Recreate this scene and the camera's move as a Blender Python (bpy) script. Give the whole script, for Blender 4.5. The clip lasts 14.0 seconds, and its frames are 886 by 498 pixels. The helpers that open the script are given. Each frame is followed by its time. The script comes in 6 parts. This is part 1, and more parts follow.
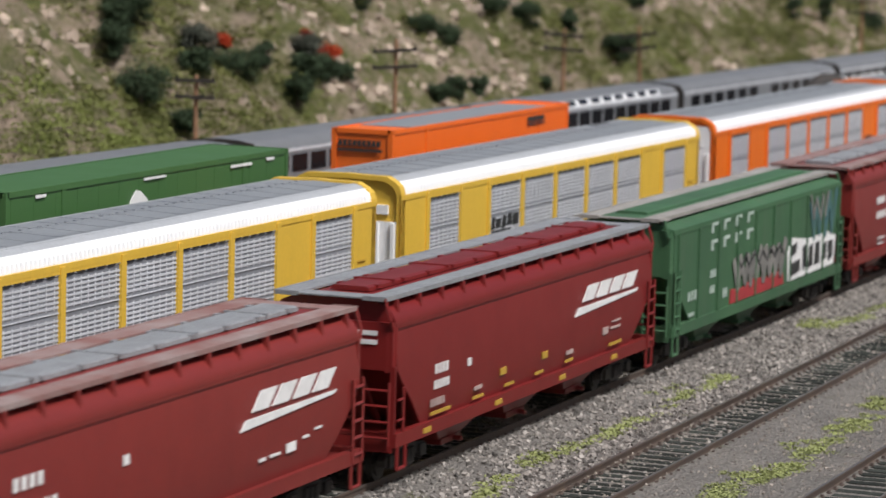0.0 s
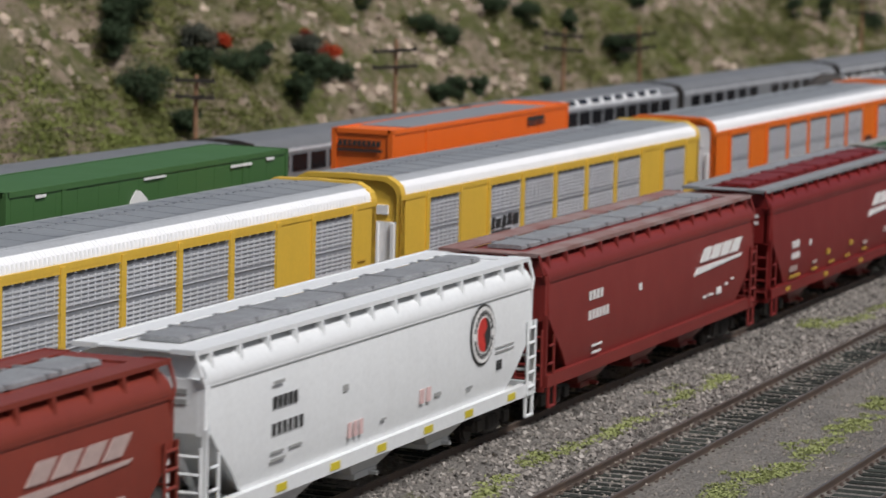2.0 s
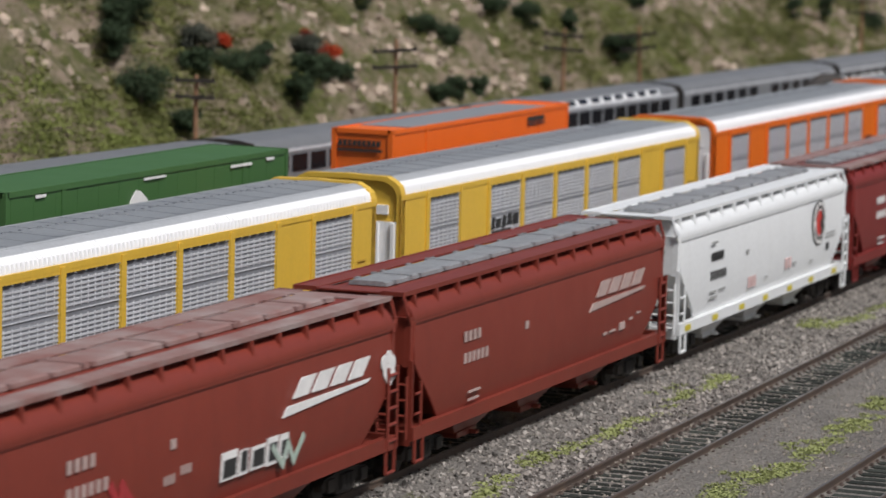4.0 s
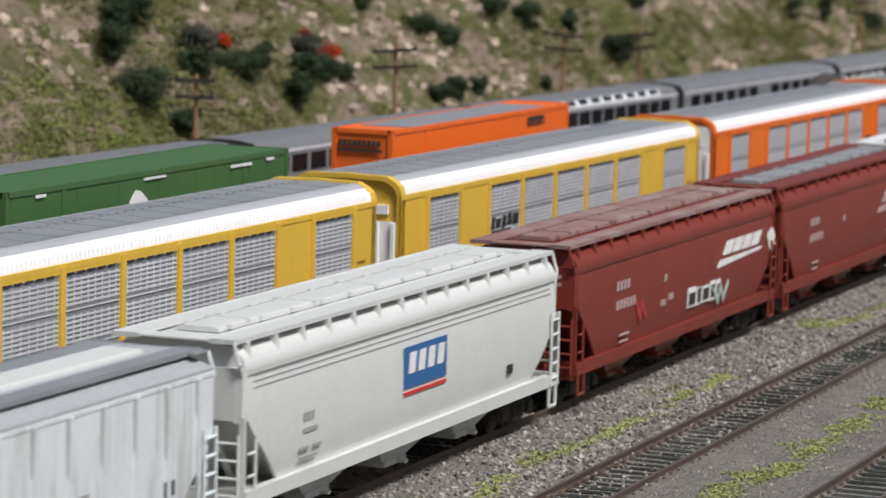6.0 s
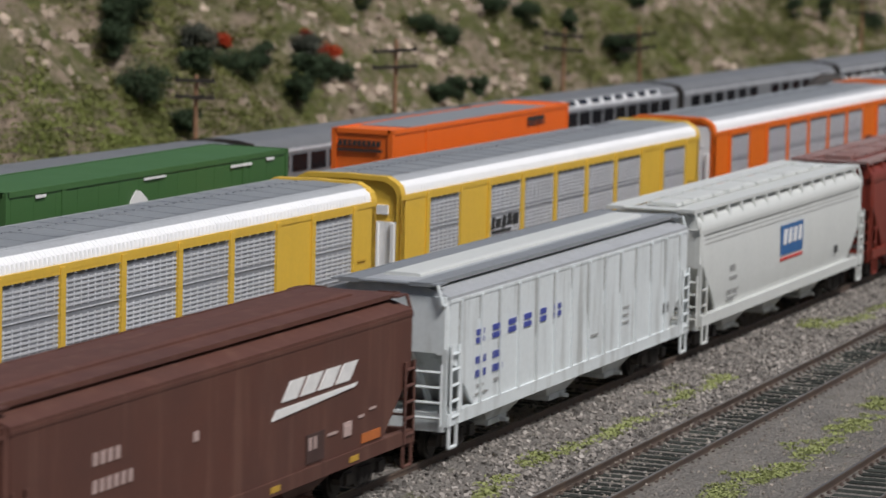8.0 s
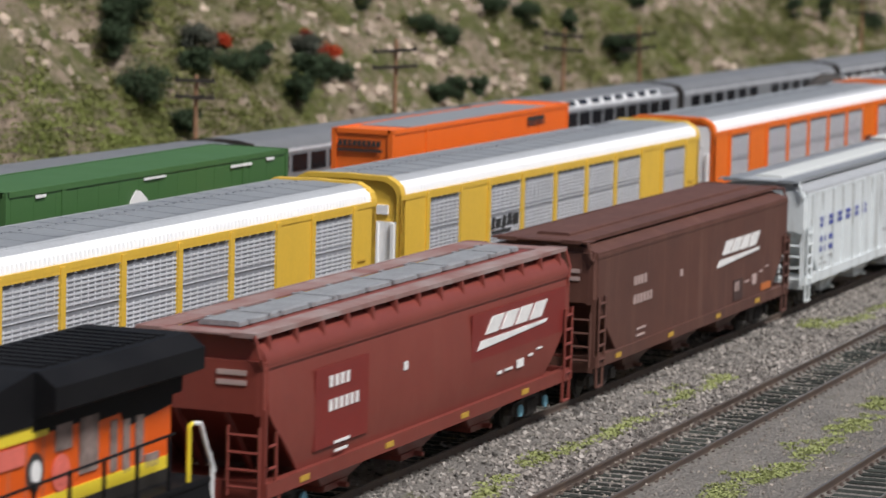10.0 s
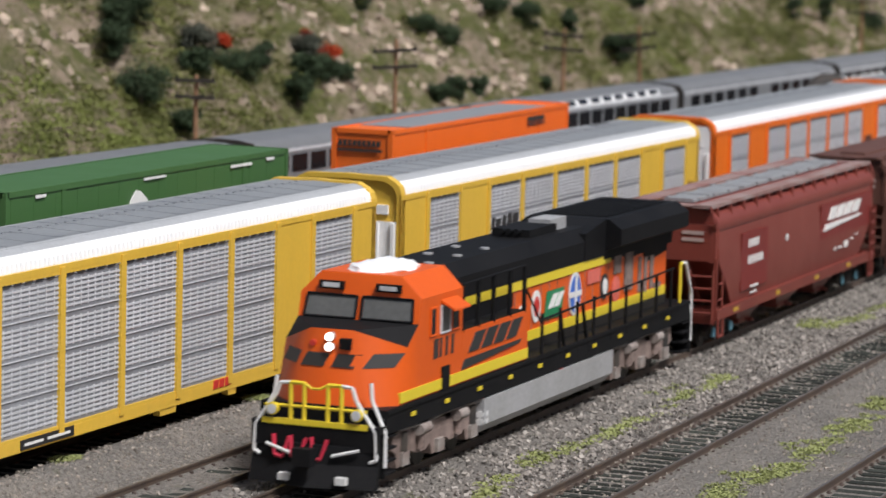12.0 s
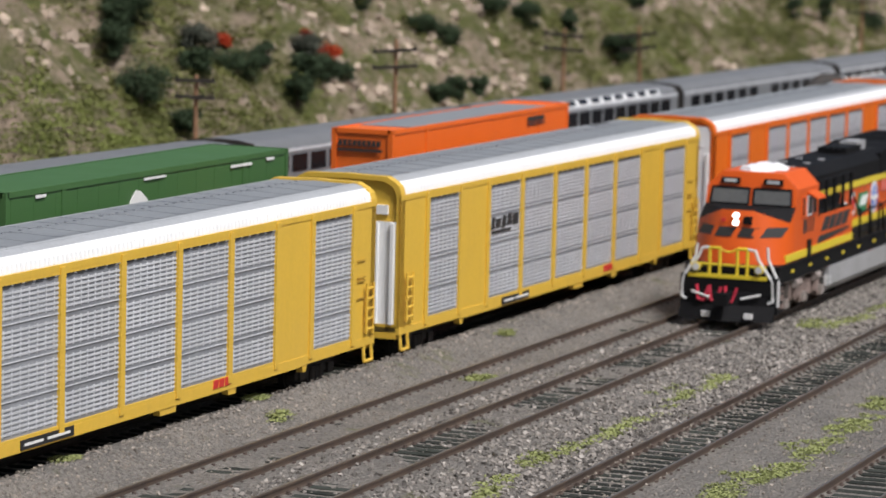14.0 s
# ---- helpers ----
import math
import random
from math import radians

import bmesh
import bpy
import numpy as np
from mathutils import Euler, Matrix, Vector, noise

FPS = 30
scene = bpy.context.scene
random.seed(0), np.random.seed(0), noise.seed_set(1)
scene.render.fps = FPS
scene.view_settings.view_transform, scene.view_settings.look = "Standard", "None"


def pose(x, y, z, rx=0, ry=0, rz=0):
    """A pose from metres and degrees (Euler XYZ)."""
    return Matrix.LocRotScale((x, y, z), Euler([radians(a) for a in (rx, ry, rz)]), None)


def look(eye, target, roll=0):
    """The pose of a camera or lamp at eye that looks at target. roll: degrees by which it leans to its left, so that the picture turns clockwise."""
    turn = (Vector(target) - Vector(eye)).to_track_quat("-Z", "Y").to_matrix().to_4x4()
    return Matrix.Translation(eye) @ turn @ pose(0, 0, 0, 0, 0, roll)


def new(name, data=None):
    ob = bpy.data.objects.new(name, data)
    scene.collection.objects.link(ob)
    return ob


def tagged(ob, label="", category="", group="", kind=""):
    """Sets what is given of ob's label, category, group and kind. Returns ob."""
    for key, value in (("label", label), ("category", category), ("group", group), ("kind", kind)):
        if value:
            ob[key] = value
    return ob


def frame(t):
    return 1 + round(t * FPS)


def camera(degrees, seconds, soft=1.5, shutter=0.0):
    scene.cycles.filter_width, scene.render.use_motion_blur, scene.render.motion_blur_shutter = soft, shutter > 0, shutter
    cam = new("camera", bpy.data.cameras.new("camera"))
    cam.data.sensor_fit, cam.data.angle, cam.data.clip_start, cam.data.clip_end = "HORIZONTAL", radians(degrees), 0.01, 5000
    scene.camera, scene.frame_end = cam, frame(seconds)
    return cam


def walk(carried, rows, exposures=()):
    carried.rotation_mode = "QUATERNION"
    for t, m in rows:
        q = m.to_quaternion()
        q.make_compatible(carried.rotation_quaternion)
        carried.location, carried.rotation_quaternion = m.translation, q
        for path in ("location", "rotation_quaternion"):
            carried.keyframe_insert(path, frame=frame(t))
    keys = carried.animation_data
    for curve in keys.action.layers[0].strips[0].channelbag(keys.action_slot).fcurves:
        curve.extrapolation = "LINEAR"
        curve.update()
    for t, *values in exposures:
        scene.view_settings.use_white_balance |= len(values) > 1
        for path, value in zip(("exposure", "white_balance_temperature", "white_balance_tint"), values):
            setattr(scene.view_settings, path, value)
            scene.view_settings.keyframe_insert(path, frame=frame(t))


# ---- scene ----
S = 1 / 87.1          # the model's scale; sizes below are in metres of the prototype
U = 87.1


def P3(x, y, z):
    return (x * S, y * S, z * S)


def at(x, y, z, rz=0):
    return pose(x * S, y * S, z * S, 0, 0, rz)


# ---------------- camera ----------------
cam = camera(15.591, 14.0, soft=1.6, shutter=0.3)
EYE = Vector((-51.738, -27.889, 13.106))
YAW, PITCH = radians(-68.52), radians(-6.404)
AIM = EYE + 80 * Vector((-math.sin(YAW) * math.cos(PITCH), math.cos(YAW) * math.cos(PITCH), math.sin(PITCH)))
cam.data.dof.use_dof = True
cam.data.dof.focus_distance = 0.83
cam.data.dof.aperture_fstop = 50
VIEW = look(EYE * S, AIM * S, 1.437)
walk(cam, [(0.0, VIEW), (14.0, VIEW)], [(0.0, 0.0), (1.0, 0.0), (1.5, -0.02), (2.0, -0.34), (3.2, -0.38), (4.8, -0.1), (5.5, -0.1), (6.0, -0.06), (6.5, -0.38), (8.2, -0.36), (9.6, -0.1), (10.3, 0.0), (14.0, 0.0)])

# ---------------- light ----------------
world = bpy.data.worlds.new("world")
scene.world = world
world.use_nodes = True
wn = world.node_tree.nodes
sky = wn.new("ShaderNodeTexSky")
sky.sky_type = "NISHITA"
sky.sun_disc = False
SUN_EL, SUN_AZ = 56, 242      # degrees; azimuth of the light's source, counted from +x towards +y
sky.sun_elevation = radians(SUN_EL)
sky.sun_rotation = radians(90 - SUN_AZ)
sky.dust_density = 4.0
world.node_tree.links.new(sky.outputs[0], wn["Background"].inputs[0])
wn["Background"].inputs[1].default_value = 0.064
sun = new("sun", bpy.data.lights.new("sun", "SUN"))
sun.data.energy = 4.35
sun.data.angle = radians(14)
sun.data.color = (1.0, 0.988, 1.0)
SUN_WAY = Vector((math.cos(radians(SUN_EL)) * math.cos(radians(SUN_AZ)), math.cos(radians(SUN_EL)) * math.sin(radians(SUN_AZ)), math.sin(radians(SUN_EL))))
sun.matrix_world = look(SUN_WAY * 5, (0, 0, 0))


# ---------------- materials ----------------
def mat(name, color, rough=0.6, metal=0.0, color2=None, scale=1.0, amount=0.5, fine=8.0, fine_amount=0.15, bump=0.0, bump_scale=6.0, streak=0.0, streak_color=None, random_tone=0.0, spec=0.5):
    """A painted or raw surface: broad stains, fine grain, vertical streaks of dirt and relief; scales in 1/metre of the prototype."""
    m = bpy.data.materials.new(name)
    m.use_nodes = True
    nt = m.node_tree
    bs = nt.nodes["Principled BSDF"]
    bs.inputs["Roughness"].default_value = rough
    bs.inputs["Metallic"].default_value = metal
    bs.inputs["Specular IOR Level"].default_value = spec
    L = nt.links.new

    def N(kind, **kw):
        n = nt.nodes.new(kind)
        for k, v in kw.items():
            n.inputs[k].default_value = v
        return n
    tc = N("ShaderNodeTexCoord")
    src = tc.outputs["Object"]

    def mixer(fac, a, b):
        x = nt.nodes.new("ShaderNodeMix")
        x.data_type = "RGBA"
        if isinstance(fac, float):
            x.inputs[0].default_value = fac
        else:
            L(fac, x.inputs[0])
        for sock, v in ((x.inputs[6], a), (x.inputs[7], b)):
            if isinstance(v, tuple):
                sock.default_value = (*v, 1)
            else:
                L(v, sock)
        return x.outputs[2]

    def ramp(v, lo, hi, top):
        r = nt.nodes.new("ShaderNodeMapRange")
        L(v, r.inputs[0])
        r.inputs[1].default_value, r.inputs[2].default_value = lo, hi
        r.inputs[3].default_value, r.inputs[4].default_value = 0, top
        return r.outputs[0]
    if color2 is None:
        color2 = tuple(c * 0.7 for c in color)
    n1 = N("ShaderNodeTexNoise", Scale=scale * U, Detail=6, Roughness=0.6)
    L(src, n1.inputs["Vector"])
    col = mixer(ramp(n1.outputs[0], 0.38, 0.68, amount), color, color2)
    if streak:
        mp = nt.nodes.new("ShaderNodeMapping")
        mp.inputs["Scale"].default_value = (2.2 * U, 2.2 * U, 0.22 * U)
        L(src, mp.inputs[0])
        n3 = N("ShaderNodeTexNoise", Scale=1.0, Detail=5, Roughness=0.65)
        L(mp.outputs[0], n3.inputs["Vector"])
        col = mixer(ramp(n3.outputs[0], 0.5, 0.75, streak), col, streak_color or tuple(c * 0.45 for c in color))
    n2 = N("ShaderNodeTexNoise", Scale=fine * U, Detail=4)
    L(src, n2.inputs["Vector"])
    dark = mixer(ramp(n2.outputs[0], 0.35, 0.75, fine_amount), col, (0.03, 0.028, 0.025))
    if random_tone:
        oi = nt.nodes.new("ShaderNodeObjectInfo")
        hs = nt.nodes.new("ShaderNodeHueSaturation")
        mr = nt.nodes.new("ShaderNodeMapRange")
        L(oi.outputs["Random"], mr.inputs[0])
        mr.inputs[3].default_value, mr.inputs[4].default_value = 1 - random_tone, 1 + random_tone
        L(mr.outputs[0], hs.inputs["Value"])
        L(dark, hs.inputs["Color"])
        dark = hs.outputs[0]
    L(dark, bs.inputs["Base Color"])
    rr = nt.nodes.new("ShaderNodeMapRange")
    L(n1.outputs[0], rr.inputs[0])
    rr.inputs[3].default_value, rr.inputs[4].default_value = max(0.02, rough - 0.1), min(1, rough + 0.12)
    L(rr.outputs[0], bs.inputs["Roughness"])
    if bump:
        nb = N("ShaderNodeTexNoise", Scale=bump_scale * U, Detail=5, Roughness=0.65)
        L(src, nb.inputs["Vector"])
        b = nt.nodes.new("ShaderNodeBump")
        b.inputs["Strength"].default_value = 1.0
        b.inputs["Distance"].default_value = bump * S
        L(nb.outputs[0], b.inputs["Height"])
        L(b.outputs[0], bs.inputs["Normal"])
    return m


def island(m, lo, hi):
    """Vary the tone of a joined mesh piece by piece."""
    nt = m.node_tree
    bs = nt.nodes["Principled BSDF"]
    link = bs.inputs["Base Color"].links[0]
    geo = nt.nodes.new("ShaderNodeNewGeometry")
    mr = nt.nodes.new("ShaderNodeMapRange")
    mr.inputs[3].default_value, mr.inputs[4].default_value = lo, hi
    hs = nt.nodes.new("ShaderNodeHueSaturation")
    out = link.from_socket
    nt.links.new(geo.outputs["Random Per Island"], mr.inputs[0])
    nt.links.new(mr.outputs[0], hs.inputs["Value"])
    nt.links.new(out, hs.inputs["Color"])
    nt.links.new(hs.outputs[0], bs.inputs["Base Color"])
    return m


def glow(name, color, strength):
    m = bpy.data.materials.new(name)
    m.use_nodes = True
    bs = m.node_tree.nodes["Principled BSDF"]
    bs.inputs["Base Color"].default_value = (*color, 1)
    bs.inputs["Emission Color"].default_value = (*color, 1)
    bs.inputs["Emission Strength"].default_value = strength
    return m


M_RAIL = mat("rail_steel", (0.1, 0.075, 0.062), 0.5, 0.3, (0.2, 0.14, 0.1), 2.0, 0.6)
M_RAILTOP = mat("polished_rail_head", (0.24, 0.22, 0.2), 0.35, 0.7, (0.14, 0.11, 0.09), 1.0, 0.5)
M_TIE = mat("tie_dark", (0.028, 0.033, 0.028), 0.9, 0, (0.06, 0.062, 0.055), 2.5, 0.75, random_tone=0.4, spec=0.08)
M_TIEPLATE = mat("rusty_tie_plate", (0.11, 0.078, 0.065), 0.8, 0.1, (0.08, 0.06, 0.05), 3.0, 0.6, random_tone=0.3)
M_STEEL_DARK = mat("truck_black", (0.03, 0.027, 0.025), 0.7, 0.1, (0.09, 0.07, 0.055), 2.0, 0.6)
M_WHEEL = mat("wheel_steel", (0.05, 0.045, 0.04), 0.5, 0.5)
M_BLACK = mat("black_paint", (0.02, 0.02, 0.022), 0.55, 0, (0.045, 0.045, 0.045), 0.8, 0.5)
M_YEL = mat("rack_yellow", (0.71, 0.45, 0.055), 0.45, 0, (0.64, 0.41, 0.065), 0.35, 0.5, fine_amount=0.06, streak=0.1)
M_ORA = mat("rack_orange", (0.78, 0.16, 0.012), 0.45, 0, (0.68, 0.15, 0.02), 0.35, 0.5, fine_amount=0.06, streak=0.1)
M_WHITE = mat("roof_white", (0.84, 0.84, 0.84), 0.5, 0, (0.76, 0.77, 0.78), 0.4, 0.5, fine_amount=0.05)
M_ROOFG = mat("roof_grey", (0.25, 0.265, 0.28), 0.5, 0.2, (0.31, 0.325, 0.335), 0.4, 0.6, fine_amount=0.15)
M_SCREEN = mat("screen_grey", (0.23, 0.24, 0.26), 0.5, 0.1, (0.33, 0.34, 0.36), 1.2, 0.8, random_tone=0.15)
M_SLAT = mat("screen_slat", (0.66, 0.67, 0.695), 0.45, 0.1, (0.5, 0.51, 0.53), 0.9, 0.8, random_tone=0.07)
M_GREENC = mat("container_green", (0.046, 0.122, 0.034), 0.5, 0, (0.056, 0.135, 0.04), 0.3, 0.5, fine_amount=0.06)
M_ORANGEC = mat("container_orange", (0.8, 0.14, 0.01), 0.45, 0, (0.7, 0.13, 0.015), 0.3, 0.5, fine_amount=0.06)
M_SILVER = mat("coach_silver", (0.36, 0.37, 0.385), 0.42, 0.45, (0.27, 0.28, 0.29), 0.5, 0.5)
M_COACHROOF = mat("coach_roof", (0.22, 0.225, 0.235), 0.5, 0.3, (0.16, 0.165, 0.17), 0.4, 0.5)
M_GLASS = mat("dark_glass", (0.012, 0.012, 0.014), 0.12, 0)
# cab glass with its reflection put into the base colour as lighter grey
M_GLASS_LIT = mat("cab_glass_painted_reflection", (0.13, 0.13, 0.125), 0.12, 0)
M_LETTER_W = mat("lettering_white", (0.78, 0.77, 0.75), 0.55, fine_amount=0.1)
M_LETTER_K = mat("lettering_black", (0.03, 0.03, 0.03), 0.5)
M_RED = mat("signal_red", (0.6, 0.04, 0.03), 0.5)


# ---------------- mesh helpers ----------------
def box(bm, x0, x1, y0, y1, z0, z1):
    v = [bm.verts.new((x, y, z)) for z in (z0, z1) for y in (y0, y1) for x in (x0, x1)]
    for f in ((0, 2, 3, 1), (4, 5, 7, 6), (0, 1, 5, 4), (2, 6, 7, 3), (0, 4, 6, 2), (1, 3, 7, 5)):
        bm.faces.new([v[i] for i in f])


def prism_x(bm, profile, x0, x1):
    """A profile of (y, z) pulled along x."""
    a = [bm.verts.new((x0, y, z)) for y, z in profile]
    b = [bm.verts.new((x1, y, z)) for y, z in profile]
    n = len(profile)
    for i in range(n):
        bm.faces.new((a[i], a[(i + 1) % n], b[(i + 1) % n], b[i]))
    bm.faces.new(a[::-1])
    bm.faces.new(b)


def prism_y(bm, profile, y0, y1):
    """A profile of (x, z) pulled along y."""
    a = [bm.verts.new((x, y0, z)) for x, z in profile]
    b = [bm.verts.new((x, y1, z)) for x, z in profile]
    n = len(profile)
    for i in range(n):
        bm.faces.new((a[i], a[(i + 1) % n], b[(i + 1) % n], b[i]))
    bm.faces.new(a[::-1])
    bm.faces.new(b)


def prism_z(bm, profile, z0, z1):
    a = [bm.verts.new((x, y, z0)) for x, y in profile]
    b = [bm.verts.new((x, y, z1)) for x, y in profile]
    n = len(profile)
    for i in range(n):
        bm.faces.new((a[i], a[(i + 1) % n], b[(i + 1) % n], b[i]))
    bm.faces.new(a[::-1])
    bm.faces.new(b)


def rod(bm, p, q, r, n=6, r2=None):
    p, q = Vector(p), Vector(q)
    d = (q - p).normalized()
    u = d.orthogonal().normalized()
    w = d.cross(u)
    r2 = r if r2 is None else r2
    rings = []
    for c, rad in ((p, r), (q, r2)):
        rings.append([bm.verts.new(c + rad * (u * math.cos(k * 2 * math.pi / n) + w * math.sin(k * 2 * math.pi / n))) for k in range(n)])
    for k in range(n):
        bm.faces.new((rings[0][k], rings[0][(k + 1) % n], rings[1][(k + 1) % n], rings[1][k]))
    bm.faces.new(rings[0][::-1])
    bm.faces.new(rings[1])


def path_rod(bm, pts, r, n=6):
    for a, b in zip(pts, pts[1:]):
        rod(bm, a, b, r, n)


def mesh_of(name, bm, material, smooth=0.0, bevel=0.0):
    if bevel:
        sharp = [e for e in bm.edges if len(e.link_faces) == 2 and e.calc_face_angle(0) > 0.5]
        bmesh.ops.bevel(bm, geom=sharp, offset=bevel, segments=2, affect="EDGES", clamp_overlap=True)
    bmesh.ops.recalc_face_normals(bm, faces=bm.faces)
    bmesh.ops.scale(bm, vec=(S, S, S), verts=bm.verts)
    me = bpy.data.meshes.new(name)
    bm.to_mesh(me)
    bm.free()
    if smooth:
        me.polygons.foreach_set("use_smooth", [True] * len(me.polygons))
        me.set_sharp_from_angle(angle=radians(smooth))
    me.materials.append(material)
    return me


def part(name, bm, material, parent, label="", m=None, smooth=0.0, bevel=0.0):
    ob = new(name, mesh_of(name, bm, material, smooth, bevel))
    ob.parent = parent
    if m is not None:
        ob.matrix_basis = m
    if label:
        ob["label"] = label
    return ob


def share(name, me, parent, m):
    ob = new(name, me)
    ob.parent = parent
    ob.matrix_basis = m
    return ob


def thing(name, m, label, category, group="", kind=""):
    ob = new(name)
    ob.empty_display_size = 0.01
    ob.matrix_basis = m
    return tagged(ob, label, category, group, kind)
# ---------------- ground and hill ----------------
BEDS = [(0.0, 0.0), (2.95, -0.004), (-5.35, 0.006), (-10.55, 0.0), (7.1, -0.011), (10.95, -0.008), (19.0, -0.038)]


def hill(x, y):
    """Height of the ground: the flat yard with its shallow track beds, then the hillside behind it."""
    foot = 20.6 + 0.9 * noise.noise((x * 0.06, 3.1, 0))
    d = y - foot
    if d > 0:
        rise = 12.5 * (1 - math.exp(-d * d / (2 * 9.0 ** 2))) + 5 * (1 - math.exp(-d / 40))
        lumps = 1.9 * noise.fractal((x * 0.16, y * 0.16, 1.7), 0.9, 2.0, 6)
        gully = -2.0 * max(0, noise.noise((x * 0.13 + 0.3 * y * 0.13, 9.0, 0)))
        fade = max(0, 1 - d / 120)
        return -0.3 + rise + (lumps + gully) * min(1, d / 3) * fade
    low = min(abs(y - y0 - s * x) for y0, s in BEDS)
    z = -0.34 + 0.035 * noise.fractal((x * 0.7, y * 0.7, 0.3), 1.0, 2.0, 4)
    if low < 0.68:
        k, amp = (0.018, 0.05) if -3 < y < 1.5 else ((0.045, 0.05) if 1.5 < y < 5 else (-0.002, 0.02))
        z = -0.222 + k + amp * noise.fractal((x * 0.35, y * 0.5, 2.3), 1.0, 2.0, 3)
    elif low < 1.5:
        z = -0.16 + 0.03 * noise.noise((x, y, 0))
    elif low < 2.4:
        z = -0.16 - 0.15 * (low - 1.5) / 0.9 + 0.03 * noise.noise((x, y, 0))
    bank = y + 0.011 * x      # a low bank of gravel in front of the autoracks
    if 4.3 < bank < 6.1:
        k = min(1, (bank - 4.3) / 1.0, (6.1 - bank) / 0.3)
        z += (0.3 + 0.05 * noise.noise((x * 0.5, y, 5.0)) - z) * k
    return z


def steps(a, b, d):
    n = max(1, round((b - a) / d))
    return [a + (b - a) * i / n for i in range(n)]


XS = steps(-3000, -400, 400) + steps(-400, -40, 30) + steps(-40, 120, 0.7) + steps(120, 300, 1.6) + steps(300, 700, 30) + steps(700, 3000, 400) + [3000]
YS = steps(-3000, -300, 400) + steps(-300, -25, 20) + steps(-25, -13, 0.8) + steps(-13, 9, 0.2) + steps(9, 19, 0.5) + steps(19, 50, 0.4) + steps(50, 90, 2) + steps(90, 400, 40) + steps(400, 3000, 400) + [3000]


def make_ground():
    nx, ny = len(XS), len(YS)
    verts = [P3(x, y, hill(x, y)) for y in YS for x in XS]
    faces = [(j * nx + i, j * nx + i + 1, (j + 1) * nx + i + 1, (j + 1) * nx + i) for j in range(ny - 1) for i in range(nx - 1)]
    me = bpy.data.meshes.new("ground")
    me.from_pydata(verts, [], faces)
    me.polygons.foreach_set("use_smooth", [True] * len(faces))
    me.materials.append(M_GROUND)
    return tagged(new("ground", me), "grey-brown gravelly yard ground rising into a scrubby tan hillside", "ground", kind="structure")


def ground_material():
    m = bpy.data.materials.new("ground_soil")
    m.use_nodes = True
    nt = m.node_tree
    bs = nt.nodes["Principled BSDF"]
    bs.inputs["Roughness"].default_value = 0.95
    bs.inputs["Specular IOR Level"].default_value = 0.15
    L = nt.links.new
    tc = nt.nodes.new("ShaderNodeTexCoord")

    def noise_tex(scale, detail=6, rough=0.6, off=0.0):
        mp = nt.nodes.new("ShaderNodeMapping")
        mp.inputs["Location"].default_value = (off, off * 0.7, off * 0.3)
        L(tc.outputs["Object"], mp.inputs[0])
        n = nt.nodes.new("ShaderNodeTexNoise")
        n.inputs["Scale"].default_value = scale * U
        n.inputs["Detail"].default_value = detail
        n.inputs["Roughness"].default_value = rough
        L(mp.outputs[0], n.inputs["Vector"])
        return n.outputs[0]

    def rng(v, lo, hi, a=0.0, b=1.0):
        r = nt.nodes.new("ShaderNodeMapRange")
        L(v, r.inputs[0])
        for k, q in zip((1, 2, 3, 4), (lo, hi, a, b)):
            r.inputs[k].default_value = q
        return r.outputs[0]

    def mixc(f, a, b):
        x = nt.nodes.new("ShaderNodeMix")
        x.data_type = "RGBA"
        L(f, x.inputs[0])
        for sock, v in ((x.inputs[6], a), (x.inputs[7], b)):
            if isinstance(v, tuple):
                sock.default_value = (*v, 1)
            else:
                L(v, sock)
        return x.outputs[2]

    def mult(a, b):
        x = nt.nodes.new("ShaderNodeMath")
        x.operation = "MULTIPLY"
        L(a, x.inputs[0])
        L(b, x.inputs[1])
        return x.outputs[0]
    yard = mixc(rng(noise_tex(0.5), 0.35, 0.65), (0.335, 0.306, 0.273), (0.262, 0.244, 0.223))
    yard = mixc(rng(noise_tex(9, 3), 0.45, 0.7, 0, 0.6), yard, (0.09, 0.08, 0.072))
    yard = mixc(rng(noise_tex(11, 2, 0.5, 1.3), 0.62, 0.7, 0, 0.6), yard, (0.45, 0.42, 0.38))
    yard = mixc(rng(noise_tex(0.45, 5, 0.65, 0.6), 0.62, 0.7, 0, 0.55), yard, (0.17, 0.18, 0.06))
    slope = mixc(rng(noise_tex(0.55, 8, 0.68, 0.2), 0.39, 0.57), (0.40, 0.303, 0.234), (0.135, 0.142, 0.05))
    slope = mixc(rng(noise_tex(0.33, 6, 0.6, 0.9), 0.5, 0.68, 0, 0.8), slope, (0.10, 0.115, 0.035))
    slope = mixc(rng(noise_tex(1.6, 4, 0.6, 2.2), 0.58, 0.7, 0, 0.9), slope, (0.55, 0.45, 0.36))
    slope = mixc(rng(noise_tex(2.4, 5, 0.7, 3.1), 0.5, 0.72, 0, 0.5), slope, (0.035, 0.04, 0.02))
    sep = nt.nodes.new("ShaderNodeSeparateXYZ")
    L(tc.outputs["Object"], sep.inputs[0])
    edge = rng(sep.outputs[1], 18.5 * S, 21.0 * S)
    col = mixc(edge, yard, slope)
    L(col, bs.inputs["Base Color"])
    add = nt.nodes.new("ShaderNodeMath")
    add.operation = "ADD"
    L(noise_tex(4, 6, 0.7), add.inputs[0])
    L(noise_tex(12, 3, 0.6), add.inputs[1])
    b = nt.nodes.new("ShaderNodeBump")
    b.inputs["Distance"].default_value = 0.25 * S
    L(add.outputs[0], b.inputs["Height"])
    L(b.outputs[0], bs.inputs["Normal"])
    return m


M_GROUND = ground_material()
make_ground()

